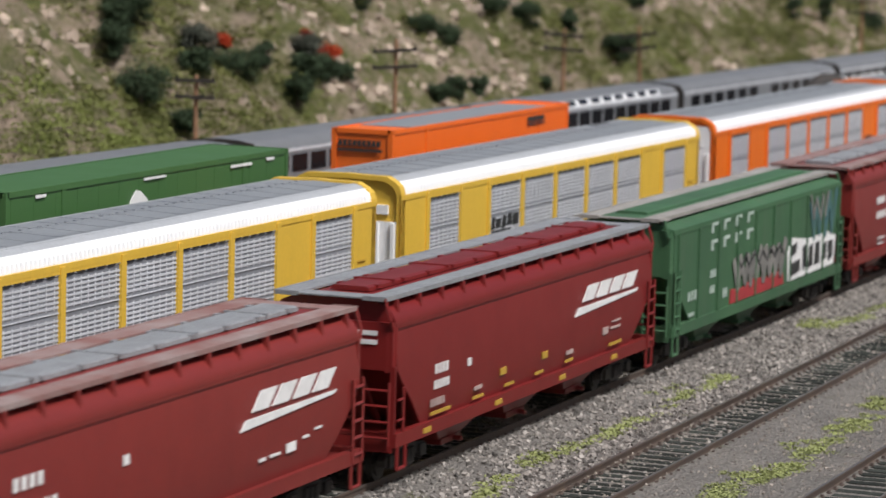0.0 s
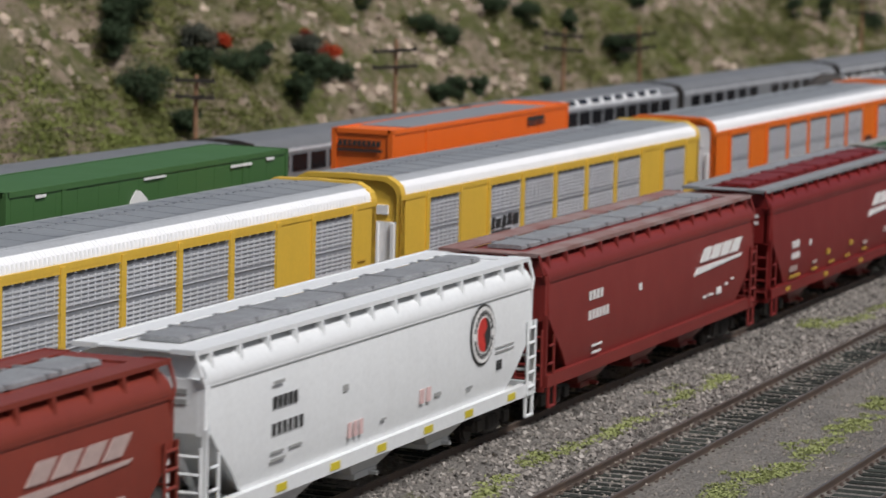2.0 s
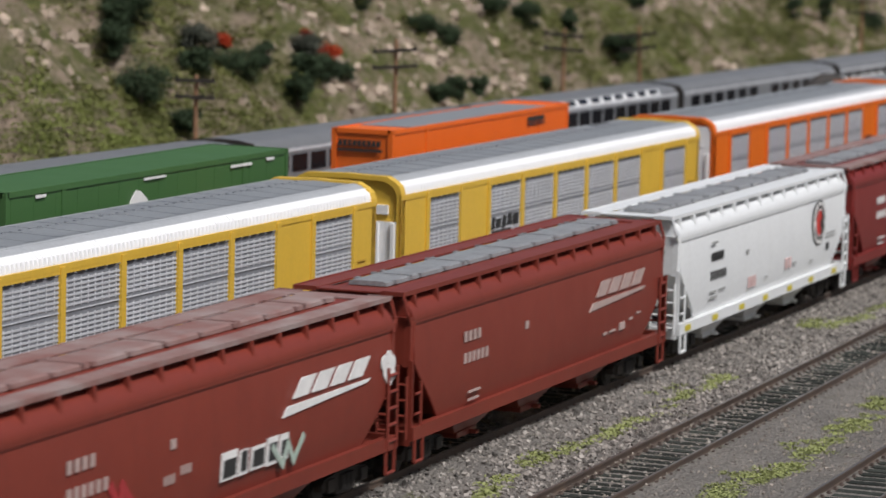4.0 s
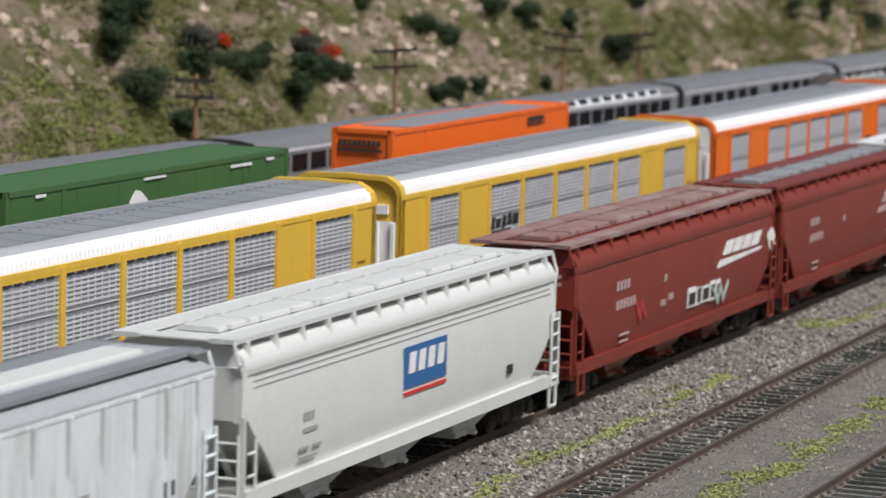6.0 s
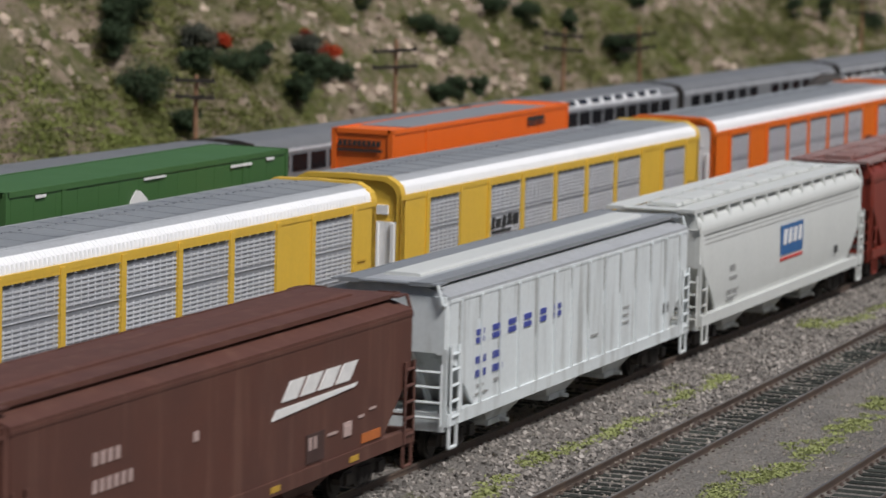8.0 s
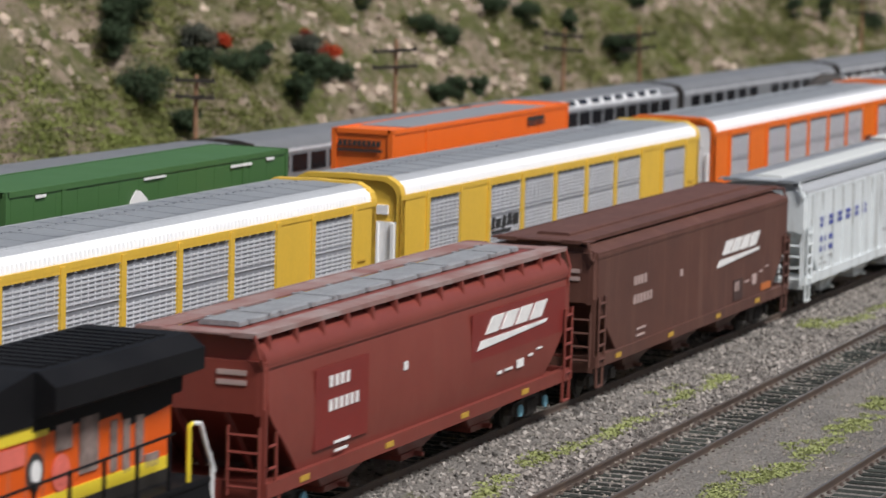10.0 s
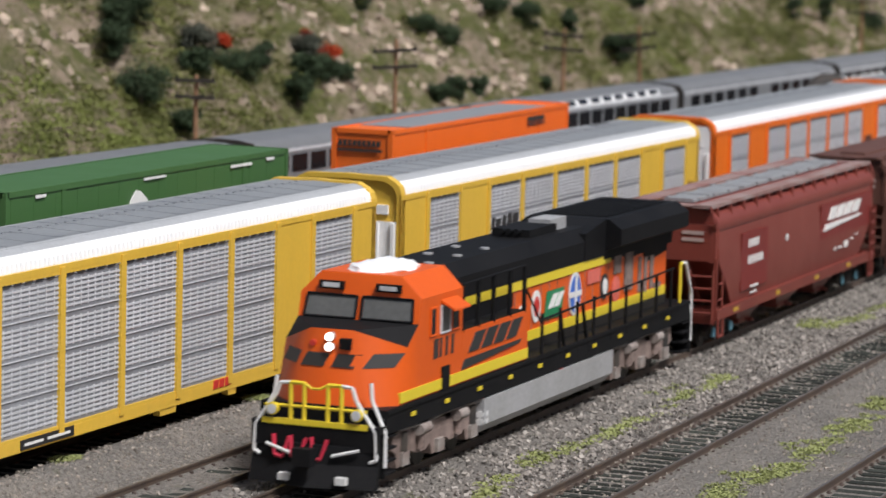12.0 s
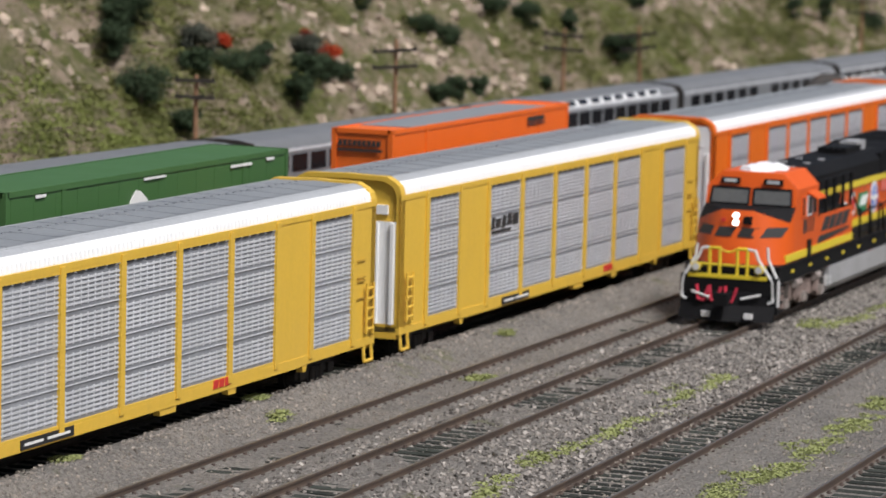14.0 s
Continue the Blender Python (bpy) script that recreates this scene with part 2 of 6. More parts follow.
# ---------------- tracks ----------------
RAIL_H = 0.2
TRACKS = [  # name, y at x = 0, slope, first and last x of single ties
    ("main", 0.0, 0.0, -20, 75), ("siding", 2.95, -0.004, -20, 60), ("near", -5.35, 0.006, -12, 72), ("front", -10.55, 0.0, 0, 75),
    ("rack", 7.1, -0.011, 0, 0), ("stack", 10.95, -0.008, 0, 0), ("coach", 19.0, -0.038, 0, 0)]


def rail_profile(y):
    return [(y - 0.075, -RAIL_H), (y + 0.075, -RAIL_H), (y + 0.075, -RAIL_H + 0.02), (y + 0.015, -0.16), (y + 0.015, -0.06), (y + 0.04, -0.045),
            (y + 0.04, -0.004), (y + 0.03, 0), (y - 0.03, 0), (y - 0.04, -0.004), (y - 0.04, -0.045), (y - 0.015, -0.06), (y - 0.015, -0.16), (y - 0.075, -RAIL_H + 0.02)]


def make_track(name, y0, slope, xa, xb, tie_mesh):
    tr = thing("railway_track", at(0, y0, 0, math.degrees(math.atan(slope))), "weathered model railway track with brown rails on dark ties", "track", "yard tracks", "structure")
    for side in (-0.7575, 0.7575):
        bm = bmesh.new()
        prism_x(bm, rail_profile(side), -90, 260)
        part("rail", bm, M_RAIL, tr)
        bm = bmesh.new()
        box(bm, -90, 260, side - 0.028, side + 0.028, -0.001, 0.006)
        part("rail_head", bm, M_RAILTOP, tr, "worn rail head, brighter than its web")
    rnd = random.Random(int(y0 * 100))
    x = xa
    while x < xb:
        share("tie", tie_mesh, tr, pose(x * S, rnd.uniform(-.04, .04) * S, (-RAIL_H - 0.075 + rnd.uniform(-.015, .01)) * S, 0, 0, rnd.uniform(-1.2, 1.2)))
        if xb > xa and x < 62:
            for side in (-0.7575, 0.7575):
                share("tie_plate", TIE_PLATE, tr, pose(x * S, side * S, (-RAIL_H + 0.004) * S, 0, 0, rnd.uniform(-4, 4)))
        x += 0.56
    bm = bmesh.new()
    for a, b in ((-90, xa - 0.3), (xb + 0.3, 150)):
        x = a
        while x < b:
            box(bm, x - 0.12, x + 0.12, -1.3, 1.3, -RAIL_H - 0.15, -RAIL_H)
            x += 0.56
    tagged(part("far_ties", bm, M_TIE, tr), kind="stuff")
    return tr


bm = bmesh.new()
box(bm, -0.165, 0.165, -1.3, 1.3, -0.075, 0.075)
TIE = mesh_of("tie", bm, M_TIE, bevel=0.02)
bm = bmesh.new()
box(bm, -0.08, 0.08, -0.16, 0.16, -0.01, 0.025)
for q in (-1, 1):
    box(bm, -0.045, 0.045, q * 0.11 - 0.03, q * 0.11 + 0.03, 0.025, 0.07)
TIE_PLATE = mesh_of("tie_plate", bm, M_TIEPLATE)
for row in TRACKS:
    make_track(*row, TIE)
# ---------------- trucks and couplers, shared by the cars ----------------
def make_wheel_mesh(r=0.42):
    bm = bmesh.new()
    rod(bm, (0, -0.07, 0), (0, 0.07, 0), r, 24)
    rod(bm, (0, 0.0, 0), (0, -0.11, 0), r * 0.78, 20)
    rod(bm, (0, -0.05, 0), (0, -0.16, 0), r * 0.25, 12)
    return mesh_of("wheel", bm, M_WHEEL, smooth=40)


WHEEL = make_wheel_mesh()


def make_frame_mesh(material):
    bm = bmesh.new()
    prof = [(-1.25, 0.5), (-1.1, 0.62), (-0.55, 0.68), (-0.4, 0.85), (0.4, 0.85), (0.55, 0.68), (1.1, 0.62), (1.25, 0.5), (1.2, 0.36), (0.95, 0.34), (0.6, 0.42), (0.4, 0.2), (-0.4, 0.2), (-0.6, 0.42), (-0.95, 0.34), (-1.2, 0.36)]
    prism_y(bm, prof, -0.1, 0.1)
    for x in (-0.88, 0.88):
        box(bm, x - 0.17, x + 0.17, -0.17, 0.0, 0.33, 0.6)
    for x in (-0.24, 0, 0.24):
        rod(bm, (x, -0.12, 0.28), (x, -0.12, 0.62), 0.09, 8)
    return mesh_of("side_frame", bm, material, bevel=0.015)


FRAME = make_frame_mesh(M_STEEL_DARK)


def add_truck(car, x):
    """A two-axle truck: wheels, side frames, bolster."""
    bm = bmesh.new()
    box(bm, -0.25, 0.25, -1.0, 1.0, 0.35, 0.75)
    for dx in (-0.88, 0.88):
        rod(bm, (dx, -0.7, 0.42), (dx, 0.7, 0.42), 0.08, 8)
    tk = part("truck", bm, M_STEEL_DARK, car, m=at(x, 0, 0))
    for y, rz in ((-1.02, 0), (1.02, 180)):
        share("side_frame", FRAME, tk, at(0, y, 0, rz))
    for dx in (-0.88, 0.88):
        for y, rz in ((-0.76, 0), (0.76, 180)):
            share("wheel", WHEEL, tk, at(dx, y, 0.42, rz))


def add_coupler(car, x, s, material=None):
    bm = bmesh.new()
    box(bm, min(x, x + s * 0.62), max(x, x + s * 0.62), -0.12, 0.12, 0.7, 0.92)
    box(bm, min(x + s * 0.45, x + s * 0.72), max(x + s * 0.45, x + s * 0.72), -0.24, 0.2, 0.62, 1.0)
    part("coupler", bm, material or M_STEEL_DARK, car, bevel=0.03)


def ladder(bm, x0, x1, y, z0, z1, n, r=0.035):
    """Rungs and stiles in the plane of constant y."""
    for x in (x0, x1):
        rod(bm, (x, y, z0), (x, y, z1), r, 5)
    for i in range(n):
        z = z0 + (z1 - z0) * (i + 0.5) / n
        rod(bm, (x0, y, z), (x1, y, z), r, 5)


def ladder_y(bm, x, y0, y1, z0, z1, n, r=0.035):
    for y in (y0, y1):
        rod(bm, (x, y, z0), (x, y, z1), r, 5)
    for i in range(n):
        z = z0 + (z1 - z0) * (i + 0.5) / n
        rod(bm, (x, y0, z), (x, y1, z), r, 5)


# one grey: a hopper's roof colour, and shading painted on the autorack shoulders
M_SHOULDER = mat("roof_grey_and_shoulder_shade", (0.41, 0.425, 0.44), 0.5, 0.1, (0.35, 0.36, 0.37), 0.5, 0.5)

# ---------------- autoracks ----------------
RACK_LEN = 26.4
RACK_Y = 1.62
Z_SILL, Z_DECK, Z_SIDE, Z_EAVE, Z_ROOF = 0.86, 1.12, 4.74, 5.08, 5.21


def screen_mesh(w, h):
    """The pale lattice of a perforated panel: level slats in four bands, crossed by thinner upright ribs."""
    bm = bmesh.new()
    bands, rows = 4, 6
    cols = max(4, round(w / 0.34))
    pitch = h / bands
    for b in range(bands):
        z0 = -h / 2 + b * pitch
        for r in range(rows):
            z = z0 + pitch * (0.07 + (r + 0.5) / rows * 0.77)
            box(bm, -w / 2, w / 2, -0.016, 0.0, z - 0.024, z + 0.024)
        # no slat: a thin pale bar draws the highlight line between two bands
        box(bm, -w / 2, w / 2, -0.022, 0.0, z0 + pitch * 0.965, z0 + pitch * 0.995)
        for c in range(cols):
            x = -w / 2 + w * (c + 0.5) / cols
            box(bm, x - 0.026, x + 0.026, -0.008, 0.0, z0 + pitch * 0.07, z0 + pitch * 0.84)
    return mesh_of("slats", bm, M_SLAT)


SCREENS = {}


def make_rack(x_left, paint, label, plates, paint_name):
    L = RACK_LEN
    y0, sl = 7.1, -0.011
    xc = x_left + L / 2
    car = thing("autorack_car", at(xc, y0 + sl * xc, 0, math.degrees(math.atan(sl))), label, "rail car", "autorack train")
    hx = L / 2
    # floor and sills
    bm = bmesh.new()
    box(bm, -hx, hx, -RACK_Y + 0.06, RACK_Y - 0.06, 0.98, 1.12)
    box(bm, -hx + 0.3, hx - 0.3, -0.35, 0.35, 0.62, 0.98)
    part("floor", bm, M_STEEL_DARK, car)
    for s in (-1, 1):
        bm = bmesh.new()
        prof = [(-hx, Z_SILL + 0.06), (-hx + 4.2, Z_SILL + 0.04), (-hx + 5.0, Z_SILL), (hx - 5.0, Z_SILL), (hx - 4.2, Z_SILL + 0.04), (hx, Z_SILL + 0.06), (hx, Z_DECK), (-hx, Z_DECK)]
        prism_y(bm, prof, s * RACK_Y - 0.05, s * RACK_Y + 0.05)
        part("side_sill", bm, paint, car, bevel=0.02)
        bm = bmesh.new()
        box(bm, -hx, hx, s * RACK_Y - 0.05, s * RACK_Y + 0.05, Z_SIDE - 0.14, Z_SIDE)
        part("top_rail", bm, paint, car)
    # the far side as one sheet
    bm = bmesh.new()
    box(bm, -hx, hx, RACK_Y - 0.05, RACK_Y + 0.02, Z_DECK, Z_SIDE - 0.14)
    part("far_side", bm, M_SCREEN, car)
    # bays of the near side, mirrored about the middle
    bays = []
    x = -hx
    for kind, w in (("sheet", 1.85), ("screen", 2.5), ("sheet", 2.1), ("screen", 2.75), ("screen", 2.8), ("screen", 2.8), ("screen", 2.75), ("screen", 2.62), ("sheet", 2.08), ("screen", 2.62), ("sheet", 1.45)):
        w *= L / 26.32
        bays.append((kind, x, x + w))
        x += w
    zb, zt = Z_DECK, Z_SIDE - 0.14
    y = -RACK_Y
    for kind, a, b in bays:
        if kind == "sheet":
            bm = bmesh.new()
            box(bm, a, b, y - 0.03, y + 0.04, zb, zt)
            part("side_sheet", bm, paint, car, bevel=0.012)
        else:
            w, h = b - a - 0.22, zt - zb - 0.16
            key = (round(w, 2), round(h, 2))
            if key not in SCREENS:
                bm = bmesh.new()
                box(bm, -w / 2, w / 2, 0.0, 0.04, -h / 2, h / 2)
                SCREENS[key] = (mesh_of("screen", bm, M_SCREEN), screen_mesh(w, h))
            back, slats = SCREENS[key]
            sc = share("side_screen", back, car, at((a + b) / 2, y - 0.01, (zb + zt) / 2))
            sc["label"] = "grey perforated side screen with white slats"
            share("slats", slats, sc, at(0, 0, 0))
            for z0 in (zt - 0.08, zb):
                bm = bmesh.new()
                box(bm, a, b, y - 0.045, y + 0.03, z0, z0 + 0.08)
                part("screen_edge", bm, paint, car)
            bm = bmesh.new()
            nd = 5
            for q in range(nd):
                xa = a + 0.2 + q * (b - a - 0.4) / nd
                box(bm, xa, xa + (b - a - 0.4) / nd * 0.7, y - 0.05, y - 0.02, zt - 0.115, zt - 0.078)
            part("vent_slot", bm, M_BLACK, car, "dark slots along the top of the screen")
    for i, (kind, a, b) in enumerate(bays[1:]):
        bm = bmesh.new()
        box(bm, a - 0.11, a + 0.11, y - 0.085, y + 0.04, zb - 0.1, zt + 0.08)
        part("side_post", bm, paint, car, bevel=0.015)
    # roof: white sloping flanks with fine corrugation, grey top
    for s in (-1, 1):
        bm = bmesh.new()
        prof = [(s * RACK_Y, Z_SIDE), (s * (RACK_Y - 0.03), Z_SIDE + 0.2), (s * (RACK_Y - 0.2), Z_EAVE), (s * (RACK_Y - 0.26), Z_EAVE - 0.06), (s * (RACK_Y - 0.1), Z_SIDE + 0.18), (s * (RACK_Y - 0.08), Z_SIDE)]
        prism_x(bm, prof, -hx + 0.1, hx - 0.1)
        part("roof_flank", bm, M_WHITE, car, "white corrugated roof flank", smooth=50)
        if s < 0:
            bm = bmesh.new()
            n = int((L - 0.6) / 0.2)
            for j in range(n):
                xx = -hx + 0.3 + j * 0.2
                q = [(s * RACK_Y - 0.006, Z_SIDE + 0.02), (s * (RACK_Y - 0.03) - 0.007, Z_SIDE + 0.2), (s * (RACK_Y - 0.2) - 0.006, Z_EAVE + 0.005), 
                     (s * (RACK_Y - 0.2), Z_EAVE - 0.02), (s * (RACK_Y - 0.03), Z_SIDE + 0.2), (s * RACK_Y, Z_SIDE + 0.02)]
                prism_x(bm, q, xx, xx + 0.1)
            part("roof_rib", bm, M_WHITE, car, "fine ribs of the roof flank")
    # roof shoulders: the duller light on this slope is put into the grey
    for s in (-1, 1):
        bm = bmesh.new()
        prism_x(bm, [(s * (RACK_Y - 0.19), Z_EAVE - 0.01), (s * (RACK_Y - 0.3), Z_EAVE + 0.07), (s * (RACK_Y - 0.52), Z_EAVE + 0.12), (s * (RACK_Y - 0.52), Z_EAVE + 0.06), (s * (RACK_Y - 0.26), Z_EAVE - 0.06)], -hx + 0.1, hx - 0.1)
        part("roof_shoulder", bm, M_SHOULDER, car, "roof shoulder with its shading painted as pale grey", smooth=50)
    bm = bmesh.new()
    prism_x(bm, [(-RACK_Y + 0.42, Z_EAVE + 0.1), (-0.6, Z_ROOF - 0.03), (0, Z_ROOF), (0.6, Z_ROOF - 0.03), (RACK_Y - 0.42, Z_EAVE + 0.1), (RACK_Y - 0.46, Z_EAVE + 0.04), (0, Z_ROOF - 0.08), (-RACK_Y + 0.46, Z_EAVE + 0.04)], -hx + 0.1, hx - 0.1)
    part("roof_top", bm, M_ROOFG, car, "dull grey galvanised roof top")
    bm = bmesh.new()
    j = -hx + 0.8
    while j < hx - 0.6:
        prism_x(bm, [(-RACK_Y + 0.46, Z_EAVE + 0.11), (-0.6, Z_ROOF - 0.02), (0, Z_ROOF + 0.01), (0.6, Z_ROOF - 0.02), (RACK_Y - 0.46, Z_EAVE + 0.11), (0, Z_ROOF - 0.06)], j, j + 0.05)
        j += 1.2
    part("roof_seam", bm, M_ROOFG, car)
    bm = bmesh.new()
    for q in range(60):
        xx = -hx + 0.6 + q * (L - 1.2) / 60
        box(bm, xx, xx + 0.08, -0.92, -0.84, Z_ROOF - 0.12, Z_ROOF - 0.03)
        box(bm, xx + .2, xx + 0.28, 0.3, 0.38, Z_ROOF - 0.04, Z_ROOF + 0.012)
    part("roof_rivet", bm, M_SCREEN, car, "rows of pale roof fasteners")
    if x_left > 10:
        # a short black strip near the far edge of the roof
        bm = bmesh.new()
        box(bm, hx - 3.9, hx - 2.3, 0.85, 1.05, Z_EAVE + 0.1, Z_ROOF - 0.01)
        part("roof_hatch", bm, M_BLACK, car, "short dark strip on the roof", bevel=0.02)
    # ends: arched trim, doors, end posts
    for s in (-1, 1):
        xe = s * hx
        arch = [(-RACK_Y - 0.03, 1.1), (-RACK_Y - 0.03, Z_SIDE + 0.05), (-RACK_Y + 0.03, Z_SIDE + 0.24), (-RACK_Y + 0.17, Z_EAVE + 0.02), (-RACK_Y + 0.42, Z_EAVE + 0.15), (-0.6, Z_ROOF + 0.03), (0, Z_ROOF + 0.05)]
        arch = arch + [(-a, b) for a, b in arch[-2::-1]]
        inner = [(-RACK_Y + 0.1, 1.1), (-RACK_Y + 0.1, Z_SIDE), (-RACK_Y + 0.17, Z_SIDE + 0.16), (-RACK_Y + 0.3, Z_EAVE - 0.08), (-RACK_Y + 0.5, Z_EAVE + 0.02), (-0.6, Z_ROOF - 0.1), (0, Z_ROOF - 0.08)]
        inner = inner + [(-a, b) for a, b in inner[-2::-1]]
        bm = bmesh.new()
        n = len(arch)
        rows = []
        for xx in (xe, xe - s * 0.3):
            rows.append(([bm.verts.new((xx, *p)) for p in arch], [bm.verts.new((xx, *p)) for p in inner]))
        (a0, i0), (a1, i1) = rows
        for i in range(n - 1):
            bm.faces.new((a0[i], a0[i + 1], i0[i + 1], i0[i]))
            bm.faces.new((a1[i], a1[i + 1], i1[i + 1], i1[i]))
            bm.faces.new((a0[i], a0[i + 1], a1[i + 1], a1[i]))
            bm.faces.new((i0[i], i0[i + 1], i1[i + 1], i1[i]))
        for i in (0, n - 1):
            bm.faces.new((a0[i], i0[i], i1[i], a1[i]))
        part("end_arch", bm, paint, car)
        bm = bmesh.new()
        prism_x(bm, inner, xe - s * 0.14, xe - s * 0.1)
        part("end_panel", bm, paint, car)
        # two folding doors, each with an upright rib
        for q in (-1, 1):
            bm = bmesh.new()
            ya, yb = sorted((q * 0.04, q * (RACK_Y - 0.12)))
            top = 4.0 if paint_name == "yellow" else Z_EAVE - 0.15
            box(bm, min(xe - s * 0.09, xe - s * 0.02), max(xe - s * 0.09, xe - s * 0.02), ya, yb, 1.16, top)
            for fy in (0.1, 0.55, 0.95, 1.42):
                box(bm, min(xe - s * 0.05, xe + s * 0.06), max(xe - s * 0.05, xe + s * 0.06), q * fy - 0.05, q * fy + 0.05, 1.2, 3.97)
            part("end_door", bm, M_WHITE, car, "white folding end door", bevel=0.015)
            bm = bmesh.new()
            box(bm, min(xe - s * 0.1, xe), max(xe - s * 0.1, xe), q * 0.95 - 0.3, q * 0.95 + 0.3, 4.2, 4.45)
            part("end_sign", bm, M_WHITE, car, "small white sign above the end door")
        bm = bmesh.new()
        ladder(bm, xe - s * 0.75, xe - s * 0.3, -RACK_Y - 0.14, 1.25, 2.6, 5)
        part("ladder", bm, paint, car)
        bm = bmesh.new()
        xa = xe - s * 0.15
        path_rod(bm, [(xa, -RACK_Y, 1.05), (xa, -RACK_Y - 0.05, 0.5), (xa - s * 0.5, -RACK_Y - 0.05, 0.5), (xa - s * 0.5, -RACK_Y, 1.05)], 0.05)
        part("step", bm, paint, car)
        bm = bmesh.new()
        box(bm, min(xe, xe - s * 0.35), max(xe, xe - s * 0.35), -RACK_Y + 0.05, RACK_Y - 0.05, 0.8, 1.2)
        part("end_sill", bm, paint, car, bevel=0.02)
        add_coupler(car, xe, s)
    for k, (xq, wq) in enumerate(((-hx + 4.6, 0.3), (hx - 4.4, 0.3), (1.2, 0.9), (hx - 8.6, 0.5))):
        bm = bmesh.new()
        prism_y(bm, [(xq - wq / 2, Z_SILL + 0.02), (xq - wq / 2 + 0.06, Z_SILL - 0.15), (xq + wq / 2 - 0.06, Z_SILL - 0.15), (xq + wq / 2, Z_SILL + 0.02)], -RACK_Y - 0.03, -RACK_Y + 0.15)
        part("jacking_pad", bm, paint, car, bevel=0.015)
    for xt in (-hx + 2.6, hx - 2.6):
        add_truck(car, xt)
    for (x, w, h, z, m) in plates:
        bm = bmesh.new()
        box(bm, x - w / 2, x + w / 2, -RACK_Y - 0.062, -RACK_Y - 0.04, z - h / 2, z + h / 2)
        part("lettering_plate", bm, m, car)
    return car


M_PLATE = mat("black_plate", (0.025, 0.025, 0.025), 0.5)
X_A = 27.326
PITCH_A = 28.086
RACK_1 = make_rack(X_A - RACK_LEN, M_YEL, "yellow tri-level autorack with grey screens and white roof flanks", [], "yellow")
RACK_2 = make_rack(X_A + PITCH_A - RACK_LEN, M_YEL, "yellow tri-level autorack with a dark mark on one screen", [], "yellow")
RACK_3 = make_rack(X_A + 2 * PITCH_A - RACK_LEN, M_ORA, "orange tri-level autorack with grey screens and white roof flanks", [], "orange")
RACK_4 = make_rack(X_A + 3 * PITCH_A - RACK_LEN, M_ORA, "orange autorack, mostly hidden behind the train", [], "orange")
# ---------------- containers on well cars ----------------
def container(x0, length, y0, z0, h, m, label, group, corr=0.3, roof=None, rods=True, half=1.22):
    c = thing("shipping_container", at(x0 + length / 2, y0, z0), label, "container", group)
    hx, hy = length / 2, half
    bm = bmesh.new()
    box(bm, -hx + 0.05, hx - 0.05, -hy + 0.035, hy - 0.035, 0.05, h - 0.04)
    part("body", bm, m, c)
    for a in (-hx, hx - 0.16):
        for b in (-hy, hy - 0.16):
            bm = bmesh.new()
            box(bm, a, a + 0.16, b, b + 0.16, 0, h)
            part("corner_post", bm, m, c, bevel=0.02)
    bm = bmesh.new()
    inset = 1.9 if roof else 0.14
    box(bm, -hx + inset, hx - inset, -hy + 0.12, hy - 0.12, h - 0.06, h - 0.012)
    part("roof_panel", bm, roof or m, c)
    for z in (0, h - 0.14):
        bm = bmesh.new()
        for b in (-hy, hy - 0.08):
            box(bm, -hx + 0.1, hx - 0.1, b, b + 0.08, z, z + 0.14)
        for a in (-hx, hx - 0.1):
            box(bm, a, a + 0.1, -hy + 0.1, hy - 0.1, z, z + 0.14)
        part("edge_rail", bm, m, c, bevel=0.02)
    bm = bmesh.new()
    n = int((length - 0.6) / corr)
    for i in range(n):
        x = -hx + 0.3 + i * (length - 0.6) / n
        box(bm, x, x + corr * 0.5, -hy + 0.03, -hy + 0.05, 0.14, h - 0.14)
    part("corrugation", bm, m, c)
    for x in (-hx + 2.9, hx - 2.9):
        bm = bmesh.new()
        box(bm, x - 0.09, x + 0.09, -hy + 0.002, -hy + 0.05, 0.14, h - 0.1)
        part("lifting_post", bm, m, c)
    if not rods:
        return c
    bm = bmesh.new()
    for y in (-0.8, -0.35, 0.35, 0.8):
        rod(bm, (-hx - 0.02, y, 0.1), (-hx - 0.02, y, h - 0.1), 0.03, 6)
    part("lock_rods", bm, m, c)
    return c


def flat_mark(owner, x0, x1, z0, z1, y, m, slant=0.0, name="lettering"):
    bm = bmesh.new()
    prism_y(bm, [(x0, z0), (x1, z0), (x1 + slant, z1), (x0 + slant, z1)], y - 0.012, y + 0.012)
    return part(name, bm, m, owner)


def end_mark(owner, x, y0, y1, z0, z1, m, slant=0.0):
    bm = bmesh.new()
    prism_x(bm, [(y0, z0), (y1, z0), (y1 + slant, z1), (y0 + slant, z1)], x - 0.012, x + 0.012)
    return part("lettering", bm, m, owner)


